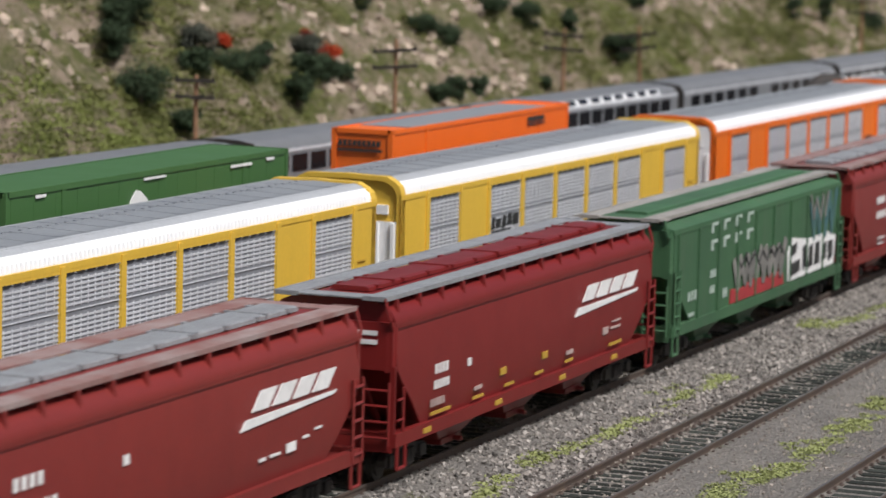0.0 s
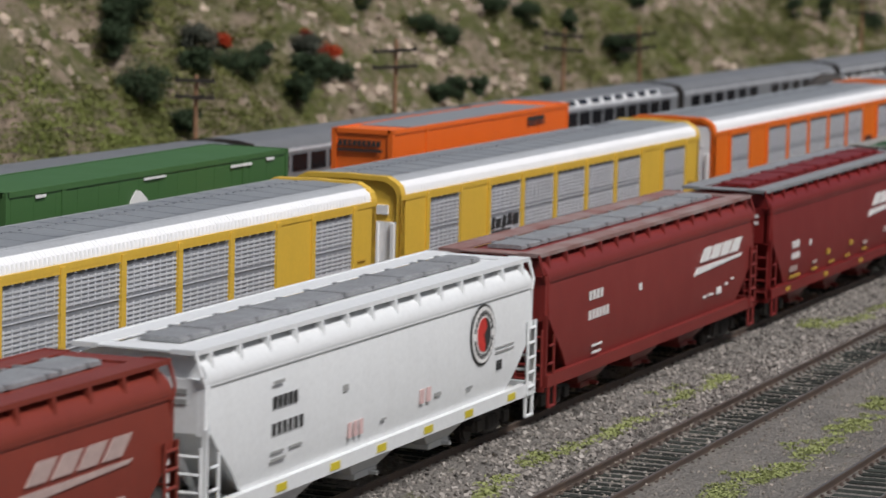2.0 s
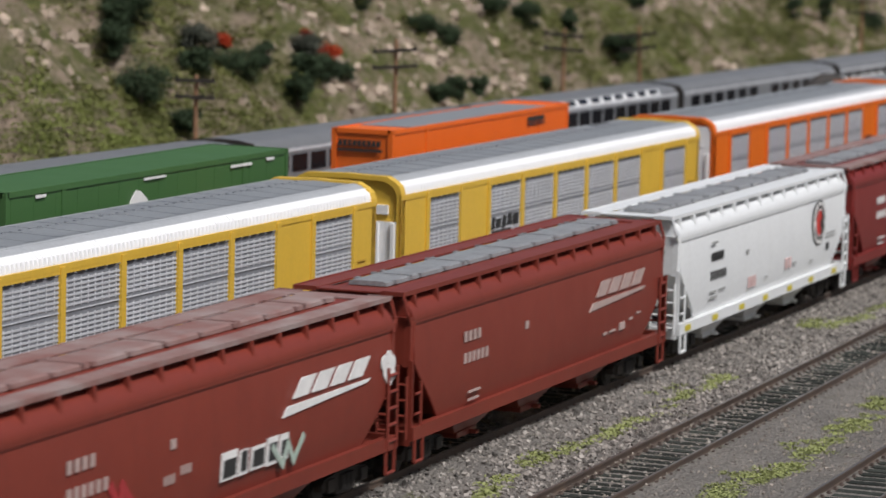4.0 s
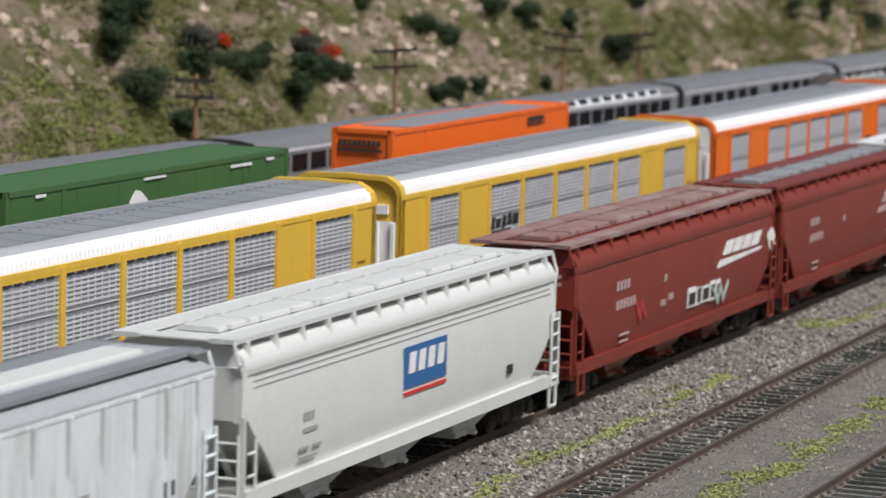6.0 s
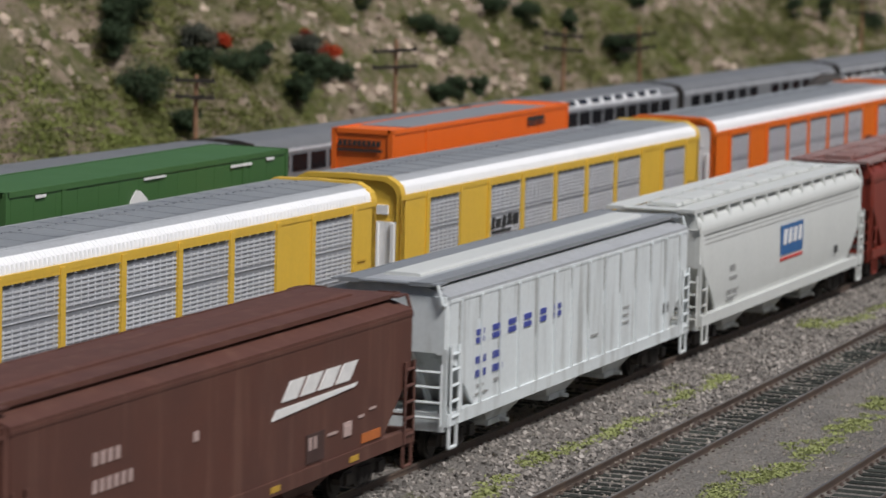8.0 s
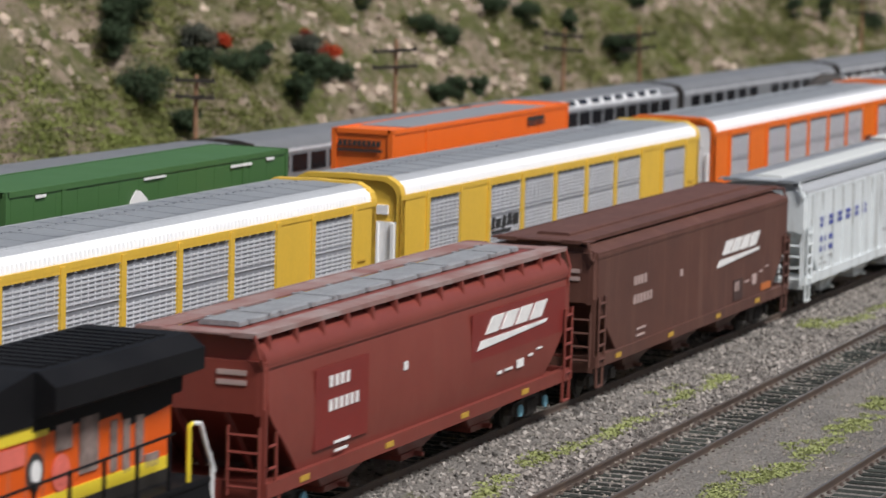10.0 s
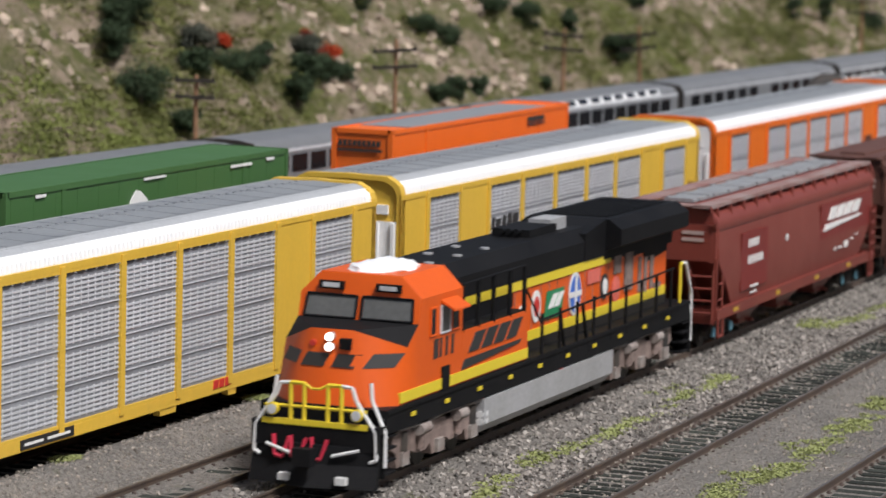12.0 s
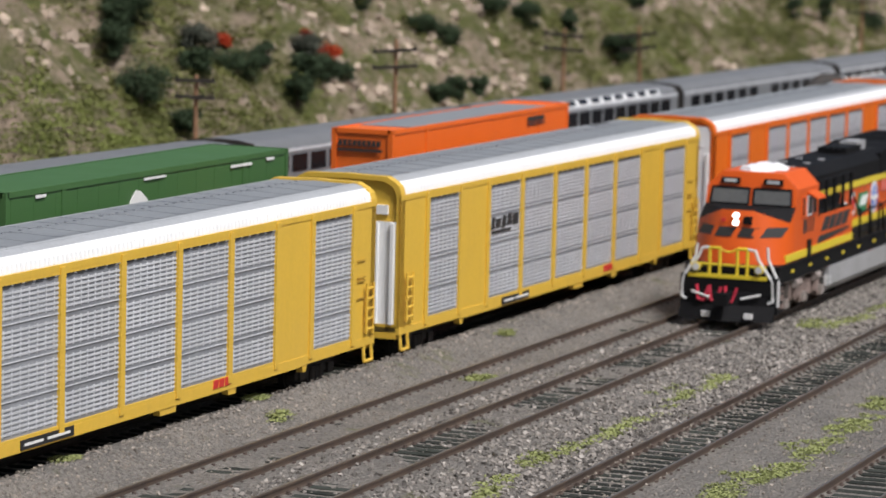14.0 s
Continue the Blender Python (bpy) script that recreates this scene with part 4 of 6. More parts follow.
M_HEADLIGHT = glow("headlight_glow", (1.0, 0.96, 0.9), 5.0)
M_CREST_G = mat("crest_green", (0.02, 0.22, 0.09), 0.5)
M_CREST_B = mat("crest_blue", (0.06, 0.16, 0.55), 0.5)
M_HOSE = mat("red_hose", (0.5, 0.02, 0.05), 0.5)
M_PINK = mat("pink_red_sticker", (0.72, 0.16, 0.12), 0.5)


def poly(bm, pts):
    bm.faces.new([bm.verts.new(p) for p in pts])


def disc_y(bm, x, z, rx, rz, y, n=24, d=0.012):
    prism_y(bm, [(x + rx * math.cos(k * 2 * math.pi / n), z + rz * math.sin(k * 2 * math.pi / n)) for k in range(n)], y - d, y + d)


def locomotive():
    loco = thing("diesel_locomotive", at(30.9, 0, 0), "orange and black diesel locomotive with yellow stripes", "locomotive", "moving freight train")
    Z0 = 1.78
    # underframe
    bm = bmesh.new()
    box(bm, -10.9, 11.1, -1.5, 1.5, 1.25, Z0)
    part("frame", bm, M_LOCO_K, loco, "black underframe", bevel=0.03)
    bm = bmesh.new()
    box(bm, -10.9, 11.1, -1.53, -1.5, Z0 - 0.1, Z0 - 0.02)
    part("walkway_edge", bm, M_LOCO_K, loco)
    for i in range(10):
        x = -9.4 + i * 2.05
        bm = bmesh.new()
        box(bm, x - 0.12, x + 0.12, -1.535, -1.49, 1.47, 1.56)
        part("reflector", bm, M_LOCO_Y, loco, "small yellow reflector")
    # long hood
    bm = bmesh.new()
    prism_x(bm, [(-0.95, Z0), (-0.95, 3.45), (0.95, 3.45), (0.95, Z0)], -6.8, 10.5)
    hood = part("hood", bm, M_LOCO_O, loco, "orange hood side with crests")
    bm = bmesh.new()
    prism_x(bm, [(-1.0, 3.6), (-1.0, 4.1), (-0.72, 4.42), (0.72, 4.42), (1.0, 4.1), (1.0, 3.6)], -6.8, 4.6)
    part("upper_hood", bm, M_LOCO_K, loco, "matt black upper hood", bevel=0.03)
    bm = bmesh.new()
    box(bm, -6.8, 5.6, -0.985, 0.985, 3.36, 3.62)
    part("upper_stripe", bm, M_LOCO_Y, hood, "yellow stripe along the hood")
    bm = bmesh.new()
    box(bm, -2.0, 10.4, -0.985, 0.985, 2.02, 2.26)
    part("lower_stripe", bm, M_LOCO_Y, hood, "yellow stripe at the walkway")
    bm = bmesh.new()
    box(bm, -2.0, 10.4, -1.0, -0.9, Z0 + 0.0, 2.02)
    part("hood_base", bm, M_WHEEL, hood, "dark grey base of the hood")
    for i in range(13):
        bm = bmesh.new()
        xd = -1.6 + i * 0.62 + 0.25 * (i > 5)
        box(bm, xd, xd + 0.012, -0.962, -0.94, 2.27, 3.35)
        part("door_seam", bm, M_BOGIE, hood)
    # radiator section with flared wings
    bm = bmesh.new()
    prism_x(bm, [(-0.98, 3.4), (-1.0, 3.7), (-1.45, 3.88), (-1.45, 4.3), (-1.1, 4.55), (1.1, 4.55), (1.45, 4.3), (1.45, 3.88), (1.0, 3.7), (0.98, 3.4)], 5.0, 10.9)
    part("radiator_wing", bm, M_LOCO_K, loco, "flared black radiator section", bevel=0.04)
    bm = bmesh.new()
    prism_y(bm, [(3.4, 4.3), (5.0, 4.55), (5.0, 3.6), (3.4, 3.6)], -1.02, 1.02)
    part("radiator_fairing", bm, M_LOCO_K, loco, bevel=0.03)
    bm = bmesh.new()
    for i in range(12):
        x = 5.5 + i * 0.42
        box(bm, x, x + 0.2, -0.9, 0.9, 4.54, 4.58)
    part("radiator_louvres", bm, M_LOCO_K, loco)
    # exhaust and roof fittings
    bm = bmesh.new()
    box(bm, 0.6, 2.6, -0.5, 0.5, 4.4, 4.62)
    part("exhaust_housing", bm, M_LOCO_K, loco, bevel=0.05)
    bm = bmesh.new()
    box(bm, 2.4, 3.6, -0.4, 0.2, 4.4, 4.72)
    part("exhaust_silencer", bm, M_TANK, loco, "grey silencer box", bevel=0.04)
    bm = bmesh.new()
    for q in range(3):
        rod(bm, (0.75, -0.25 + q * 0.2, 4.56), (0.3, -0.25 + q * 0.2, 4.6), 0.03, 8, 0.065)
    rod(bm, (0.75, -0.25, 4.4), (0.75, -0.25, 4.56), 0.05, 6)
    part("air_horn", bm, M_LOCO_K, loco)
    for i in range(3):
        for y in (-0.4, 0.35):
            bm = bmesh.new()
            rod(bm, (-5.9 + i * 1.8, y, 4.41), (-5.9 + i * 1.8, y, 4.46), 0.12, 10)
            part("lifting_lug", bm, M_TANK, loco)
    # cab
    prof = [(-1.46, Z0), (-1.46, 4.0), (-0.98, 4.48), (0.98, 4.48), (1.46, 4.0), (1.46, Z0)]
    bm = bmesh.new()
    prism_x(bm, prof, -9.25, -6.75)
    cab = part("cab", bm, M_LOCO_O, loco, "orange cab with chamfered roof", m=at(0.35, 0, 0), bevel=0.03)
    bm = bmesh.new()
    for s in (-1, 1):
        y = s * 1.46
        poly(bm, [(-9.25, y, Z0), (-9.25, y, 4.0), (-9.28, y, 3.96), (-9.42, y, 3.45), (-10.05, y, 3.02), (-10.5, y, Z0)])
        poly(bm, [(-10.05, y, 3.02), (-10.5, y, Z0), (-11.12, s * 0.85, Z0), (-10.85, s * 0.5, 3.42)])
        poly(bm, [(-9.28, y, 3.96), (-9.25, y, 4.0), (-9.25, s * 0.98, 4.48), (-9.28, s * 0.95, 4.42)])
    poly(bm, [(-9.28, -1.46, 3.96), (-9.28, 1.46, 3.96), (-9.42, 1.46, 3.45), (-9.42, -1.46, 3.45)])
    poly(bm, [(-9.28, -1.46, 3.96), (-9.28, -0.95, 4.42), (-9.28, 0.95, 4.42), (-9.28, 1.46, 3.96)])
    poly(bm, [(-9.28, -0.95, 4.42), (-9.25, -0.98, 4.48), (-9.25, 0.98, 4.48), (-9.28, 0.95, 4.42)])
    poly(bm, [(-10.85, -0.5, 3.42), (-10.85, 0.5, 3.42), (-11.12, 0.85, Z0), (-11.12, -0.85, Z0)])
    poly(bm, [(-10.5, -1.46, Z0), (-10.5, 1.46, Z0), (-11.12, 0.85, Z0), (-11.12, -0.85, Z0)])
    bmesh.ops.remove_doubles(bm, verts=bm.verts, dist=0.002)
    nose = part("nose", bm, M_LOCO_O, loco, "orange nose with dark lettering", m=at(0.35, 0, 0), smooth=50)
    bm = bmesh.new()
    top = [(-9.42, -1.46, 3.45), (-9.42, 1.46, 3.45), (-10.85, 0.5, 3.42), (-10.85, -0.5, 3.42)]
    poly(bm, top)
    for s in (-1, 1):
        poly(bm, [(-9.42, s * 1.46, 3.45), (-10.05, s * 1.46, 3.02), (-10.85, s * 0.5, 3.42)])
    bmesh.ops.remove_doubles(bm, verts=bm.verts, dist=0.002)
    part("anti_glare_panel", bm, M_LOCO_K, nose, "matt black panel under the windscreen")
    # windscreens on the sloping front

    def on_glass(y, f, out):
        p = Vector((-9.42, y, 3.45)).lerp(Vector((-9.28, y, 3.96)), f) + Vector((-0.964, 0, 0.265)) * out
        return tuple(p)
    for y0, y1 in ((-1.28, -0.1), (0.1, 1.28)):
        bm = bmesh.new()
        poly(bm, [on_glass(y0, 0.1, 0.02), on_glass(y1, 0.1, 0.02), on_glass(y1 * 0.97, 0.96, 0.02), on_glass(y0 * 0.97, 0.96, 0.02)])
        part("windscreen", bm, M_GLASS_LIT, cab, "windscreen with its grey reflection painted into the colour")
        bm = bmesh.new()
        c = [on_glass(y0 - 0.03, 0.05, 0.03), on_glass(y1 + 0.03, 0.05, 0.03), on_glass(y1 * 0.97 + 0.03, 1.0, 0.03), on_glass(y0 * 0.97 - 0.03, 1.0, 0.03)]
        path_rod(bm, c + c[:1], 0.03, 5)
        part("windscreen_gasket", bm, M_LOCO_K, cab)
        ym = (y0 + y1) / 2
        bm = bmesh.new()
        box(bm, -9.36, -9.26, ym - 0.3, ym + 0.3, 4.1, 4.28)
        nb = part("number_board", bm, M_LOCO_K, cab, bevel=0.02)
        bm = bmesh.new()
        box(bm, -9.375, -9.36, ym - 0.2, ym + 0.2, 4.14, 4.24)
        part("number_glass", bm, M_SLAT, nb, "pale illuminated number glass")
    # side windows and shade
    for a, b in ((-8.75, -8.4), (-8.1, -7.55), (-7.45, -6.98)):
        bm = bmesh.new()
        box(bm, a, b, -1.48, -1.44, 3.1, 3.72)
        # only the middle pane takes the glass with the painted reflection
        part("cab_window", bm, M_GLASS if b > -7.2 or a < -8.5 else M_GLASS_LIT, cab, bevel=0.03)
        bm = bmesh.new()
        c = [(a, -1.475, 3.1), (b, -1.475, 3.1), (b, -1.475, 3.72), (a, -1.475, 3.72)]
        path_rod(bm, c + c[:1], 0.03, 5)
        part("window_frame", bm, M_SLAT if -8.5 < a < -8 else M_LOCO_O, cab)
    bm = bmesh.new()
    prism_x(bm, [(-1.46, 3.86), (-1.8, 3.66), (-1.8, 3.62), (-1.46, 3.8)], -8.1, -7.1)
    part("sun_shade", bm, M_LOCO_O, cab, "orange sun shade")
    # white cover on the roof
    bm = bmesh.new()
    bmesh.ops.create_icosphere(bm, subdivisions=3, radius=1)
    for v in bm.verts:
        k = 1 + 0.12 * noise.noise(v.co * 2.3)
        v.co = Vector((-7.6 + v.co.x * 1.15 * k, v.co.y * 0.75 * k, 4.48 + max(-0.05, v.co.z) * 0.17 * (1 + 0.9 * noise.noise(v.co * 3.1))))
    part("antenna_cover", bm, M_WHITE, loco, "white antenna cover on the cab roof", smooth=60)
    # wide panel behind the cab
    bm = bmesh.new()
    box(bm, -6.39, -2.0, -1.46, -1.36, Z0, 2.98)
    box(bm, -6.39, -2.0, -1.46, -0.9, 2.9, 2.98)
    box(bm, -2.1, -2.0, -1.46, -0.9, Z0, 2.98)
    panel = part("equipment_panel", bm, M_LOCO_O, loco, "orange side panel with dark railroad mark")
    bm = bmesh.new()
    box(bm, -10.1, -2.0, -1.485, -1.4, Z0 + 0.04, 2.06)
    part("cab_stripe", bm, M_LOCO_Y, loco, "yellow stripe below the cab")
    bm = bmesh.new()
    box(bm, -6.39, -2.1, -1.43, -0.96, 2.984, 3.0)
    box(bm, -6.74, -1.75, -0.975, -0.955, 3.0, 3.355)
    part("walkway", bm, M_LOCO_K, panel, "black raised walkway")
    brand_word(panel, -6.0, 2.45, 3.3, 0.42, M_LETTER_K, -1.475, bar_m=M_LETTER_K)
    flat_mark(panel, -5.2, -3.2, 2.2, 2.26, -1.47, M_RED)
    for i in range(4):
        flat_mark(cab, -8.5 + i * 0.36, -8.5 + i * 0.36 + (0.26 if i == 0 else 0.13), 2.56, 3.0, -1.465, M_LETTER_K, 0.02, "number_bar")
    bm = bmesh.new()
    box(bm, -8.0, -7.55, -1.5, -1.44, Z0 - 0.1, 2.32)
    part("step_recess", bm, M_LOCO_K, cab)
    # lettering across the nose
    def nose_x(y, z):
        hw = 0.85 - 0.213 * (z - 1.78)
        xf, xc = -11.12 + 0.165 * (z - 1.78), -10.5 + 0.363 * (z - 1.78)
        return xf if abs(y) < hw else xf + (xc - xf) * (abs(y) - hw) / (1.46 - hw)
    for i in range(4):
        y0 = 1.4 - i * 0.72
        bm = bmesh.new()
        rows = []
        for z in (2.6, 2.9):
            k = (z - 2.6) * 0.5
            rows.append([bm.verts.new((nose_x(y0 - k - 0.54 * j / 4, z) - 0.02, y0 - k - 0.54 * j / 4, z)) for j in range(5)])
        for j in range(4):
            bm.faces.new((rows[0][j], rows[0][j + 1], rows[1][j + 1], rows[1][j]))
        bmesh.ops.solidify(bm, geom=bm.faces[:], thickness=0.015)
        part("nose_mark", bm, M_LETTER_K, nose)
    # headlights
    for z in (3.26, 3.04):
        bm = bmesh.new()
        rod(bm, (-10.8, 0.0, z), (-11.0, 0.0, z), 0.1, 20)
        h = part("headlight", bm, M_TANK, nose)
        bm = bmesh.new()
        rod(bm, (-10.99, 0.0, z), (-11.03, 0.0, z), 0.09, 20)
        part("lens", bm, M_HEADLIGHT, h, "lit white headlight lens")
    bm = bmesh.new()
    box(bm, -11.0, -10.83, -0.5, -0.24, 3.0, 3.24)
    part("nose_vent", bm, M_LOCO_K, nose)
    bm = bmesh.new()
    rod(bm, (-10.83, 0.42, 3.1), (-10.96, 0.42, 3.1), 0.07, 12)
    part("class_lamp", bm, M_RED, nose)
    # crests along the hood
    y = -0.975
    for x, rx, rz, z, m1, m2 in ((-1.1, 0.32, 0.34, 2.62, M_LETTER_W, M_PINK), (-0.1, 0.32, 0.4, 2.82, M_LETTER_W, M_RED), (2.8, 0.46, 0.56, 2.82, M_LETTER_W, M_CREST_B), (5.15, 0.3, 0.34, 2.76, M_LETTER_K, M_LETTER_W), (6.1, 0.32, 0.34, 2.6, M_PINK, M_PINK)):
        bm = bmesh.new()
        disc_y(bm, x, z, rx, rz, y)
        e = part("crest", bm, m1, hood, "round heritage crest")
        bm = bmesh.new()
        k = 0.86 if m2 is M_CREST_B else 0.62
        disc_y(bm, x, z, rx * k, rz * k, y - 0.014)
        part("crest_centre", bm, m2, e)
        if m2 is M_CREST_B:
            bm = bmesh.new()
            box(bm, x - rx * 0.95, x + rx * 0.95, y - 0.04, y - 0.026, z - 0.07, z + 0.07)
            box(bm, x - 0.07, x + 0.07, y - 0.04, y - 0.026, z - rz * 0.9, z + rz * 0.9)
            part("crest_cross", bm, M_LETTER_W, e)
    flat_mark(hood, 0.5, 1.75, 2.4, 3.1, y, M_CREST_G, 0.2, "green_crest")
    brand_word(hood, 0.75, 2.66, 0.9, 0.34, M_LETTER_W, y - 0.012, swoosh=False, n=2)
    flat_mark(hood, 3.75, 4.75, 2.95, 3.3, y, M_PINK, 0, "sticker")
    # doors and grilles at the rear
    for a, b, z0, z1 in ((5.9, 6.5, 3.0, 3.5), (6.8, 7.5, 2.45, 3.5), (8.0, 8.25, 2.3, 3.25), (8.5, 8.75, 2.2, 3.2), (9.0, 9.3, 2.3, 3.2), (9.4, 9.95, 2.15, 2.4)):
        bm = bmesh.new()
        box(bm, a, b, -0.985, -0.94, z0, z1)
        part("grille", bm, M_BOGIE, hood, "dark louvred opening")
    # black zigzag on the rear hood
    bm = bmesh.new()
    prism_y(bm, [(6.0, 3.64), (7.2, 3.5), (7.0, 3.3), (8.4, 3.35), (8.6, 3.05), (10.51, 3.22), (10.51, 3.64)], -0.972, 0.972)
    part("hood_chevron", bm, M_LOCO_K, hood)
    # handrails
    def rail(pts, m, name, r=0.032):
        bm = bmesh.new()
        path_rod(bm, pts, r)
        return part(name, bm, m, loco)
    rail([(-1.2, -1.47, 2.62), (9.6, -1.47, 2.82)], M_LOCO_K, "handrail")
    for i in range(9):
        x = -1.0 + i * 1.3
        rail([(x, -1.47, 1.5), (x, -1.47, 2.78)], M_LOCO_K, "stanchion", 0.04)
    rail([(-6.3, -1.42, 4.05), (-2.2, -1.42, 4.08)], M_LOCO_K, "handrail")
    for x in (-6.3, -5.3, -4.3, -3.2, -2.2):
        rail([(x, -1.42, 2.95), (x, -1.42, 4.07)], M_LOCO_K, "stanchion", 0.055)
    rail([(-2.2, -1.42, 3.6), (-1.1, -1.45, 2.62)], M_LOCO_K, "handrail")
    for x0, dx in ((0.3, 0.5), (2.0, 0.5)):
        rail([(x0, -1.47, 2.7), (x0 + dx, -1.47, 1.4)], M_LOCO_K, "stanchion", 0.045)
    # front platform: yellow gate, white grab irons, pilot and plow
    bm = bmesh.new()
    box(bm, -11.35, -10.4, -1.5, 1.5, 1.3, 1.45)
    box(bm, -11.35, -11.2, -1.5, 1.5, 0.9, 1.45)
    part("front_platform", bm, M_LOCO_K, loco, bevel=0.02)
    bm = bmesh.new()
    box(bm, -11.37, -11.3, -1.25, 1.25, 1.38, 1.5)
    part("platform_edge", bm, M_LOCO_Y, loco)
    for yy in (-0.6, -0.28, 0.28, 0.6):
        rail([(-11.3, yy, 1.45), (-11.3, yy, 2.32)], M_LOCO_Y, "gate_bar", 0.05)
    for a, b in ((-0.6, -0.28), (0.28, 0.6)):
        rail([(-11.3, a, 2.3), (-11.3, b, 2.3)], M_LOCO_Y, "gate_bar", 0.05)
    rail([(-11.3, -0.28, 2.3), (-11.32, -0.1, 2.2), (-11.32, 0.1, 2.2), (-11.3, 0.28, 2.3)], M_LOCO_Y, "gate_chain")
    rail([(-11.3, -1.2, 1.78), (-11.3, 1.2, 1.78)], M_LOCO_Y, "gate_bar", 0.04)
    for s in (-1, 1):
        rail([(-11.3, s * 0.6, 2.3), (-11.3, s * 0.85, 2.28), (-11.3, s * 0.95, 2.0), (-11.32, s * 1.42, 1.35), (-11.32, s * 1.45, 0.75), (-11.32, s * 1.3, 0.68)], M_GRAB, "grab_iron", 0.045)
        rail([(-10.9, s * 1.12, 2.36), (-10.92, s * 1.16, 1.98), (-11.0, s * 1.52, 1.3), (-11.0, s * 1.52, 0.55)], M_GRAB, "grab_iron", 0.045)
        bm = bmesh.new()
        rod(bm, (-11.3, s * 1.0, 1.7), (-11.42, s * 1.0, 1.7), 0.14, 14)
        d = part("ditch_light", bm, M_LOCO_Y, loco)
        bm = bmesh.new()
        rod(bm, (-11.41, s * 1.0, 1.7), (-11.44, s * 1.0, 1.7), 0.11, 14)
        part("lens", bm, M_SLAT, d)
        bm = bmesh.new()
        for k in range(4):
            z = 0.35 + k * 0.27
            box(bm, -11.0, -10.3, s * 1.28 - 0.22, s * 1.28 + 0.22, z, z + 0.05)
        box(bm, -11.02, -10.98, s * 1.28 - 0.24, s * 1.28 + 0.24, 0.3, 1.4)
        part("step_well", bm, M_LOCO_K, loco)
        # the same at the rear
        bm = bmesh.new()
        for k in range(4):
            z = 0.35 + k * 0.27
            box(bm, 10.5, 11.2, s * 1.28 - 0.22, s * 1.28 + 0.22, z, z + 0.05)
        box(bm, 11.15, 11.2, s * 1.28 - 0.24, s * 1.28 + 0.24, 0.3, 1.4)
        part("step_well", bm, M_LOCO_K, loco)
        rail([(10.4, s * 1.46, 2.9), (10.7, s * 1.48, 2.85), (11.2, s * 1.5, 1.95), (11.2, s * 1.5, 0.62)], M_GRAB, "grab_iron", 0.045)
        rail([(11.2, s * 1.45, 2.2), (11.75, s * 1.3, 1.75)], M_GRAB, "cut_lever", 0.035)
        rail([(10.25, s * 1.46, 1.8), (10.25, s * 1.46, 2.85), (10.4, s * 1.46, 2.9)], M_LOCO_Y, "handrail", 0.045)
    bm = bmesh.new()
    box(bm, 10.3, 11.25, -1.5, 1.5, 1.25, 1.5)
    box(bm, 11.1, 11.25, -1.5, 1.5, 0.45, 1.5)
    part("rear_pilot", bm, M_LOCO_K, loco, bevel=0.02)
    bm = bmesh.new()
    rows = []
    for yy in (-1.5, -0.75, 0, 0.75, 1.5):
        bow = 0.28 * (1 - abs(yy) / 1.5)
        rows.append([(-11.28 - bow * 0.7, yy, 1.0), (-11.3 - bow, yy, 0.6), (-11.5 - bow * 1.3, yy, 0.12), (-11.3 - bow, yy, 0.12), (-11.15, yy, 1.0)])
    vs = [[bm.verts.new(p) for p in r] for r in rows]
    for a, b in zip(vs, vs[1:]):
        for i in range(5):
            bm.faces.new((a[i], a[(i + 1) % 5], b[(i + 1) % 5], b[i]))
    bm.faces.new(vs[0])
    bm.faces.new(vs[-1][::-1])
    part("snow_plow", bm, M_LOCO_K, loco, "black snow plow", bevel=0.02)
    for yy in (-0.8, 0.55):
        bm = bmesh.new()
        box(bm, -11.78, -11.62, yy - 0.12, yy + 0.12, 0.22, 0.38)
        part("plow_step", bm, M_GRAB, loco)
    for y0 in (-0.15, 0.35, 0.75):
        rail([(-11.4, y0 + 0.2, 1.15), (-11.5, y0 + 0.12, 0.72), (-11.5, y0 - 0.06, 0.68), (-11.42, y0 - 0.18, 1.12)], M_HOSE, "brake_hose", 0.05)
    rail([(-11.45, -1.1, 0.95), (-11.55, -0.5, 0.8)], M_GRAB, "cut_lever", 0.04)
    rail([(-11.45, 1.1, 0.95), (-11.55, 0.5, 0.8)], M_GRAB, "cut_lever", 0.04)
    add_coupler(loco, -11.4, -1, M_LOCO_K)
    add_coupler(loco, 11.2, 1, M_LOCO_K)
    # fuel tank
    bm = bmesh.new()
    prism_x(bm, [(-1.52, 1.22), (-1.52, 0.62), (-1.25, 0.36), (1.25, 0.36), (1.52, 0.62), (1.52, 1.22)], -5.0, 4.4)
    tank = part("fuel_tank", bm, M_TANK, loco, "dull silver fuel tank", bevel=0.04)
    bm = bmesh.new()
    rod(bm, (-4.9, -1.35, 1.2), (-4.9, -1.35, 1.42), 0.12, 10)
    rod(bm, (0.5, -1.4, 1.2), (0.5, -1.4, 1.36), 0.1, 10)
    part("filler_cap", bm, M_RED, tank)
    for z in (0.85, 0.68):
        bm = bmesh.new()
        rod(bm, (-5.02, -1.42, z), (-4.98, -1.42, z), 0.09, 10)
        rod(bm, (-4.8, -1.53, z), (-4.8, -1.5, z), 0.07, 10)
        part("gauge", bm, M_GRAB, tank)
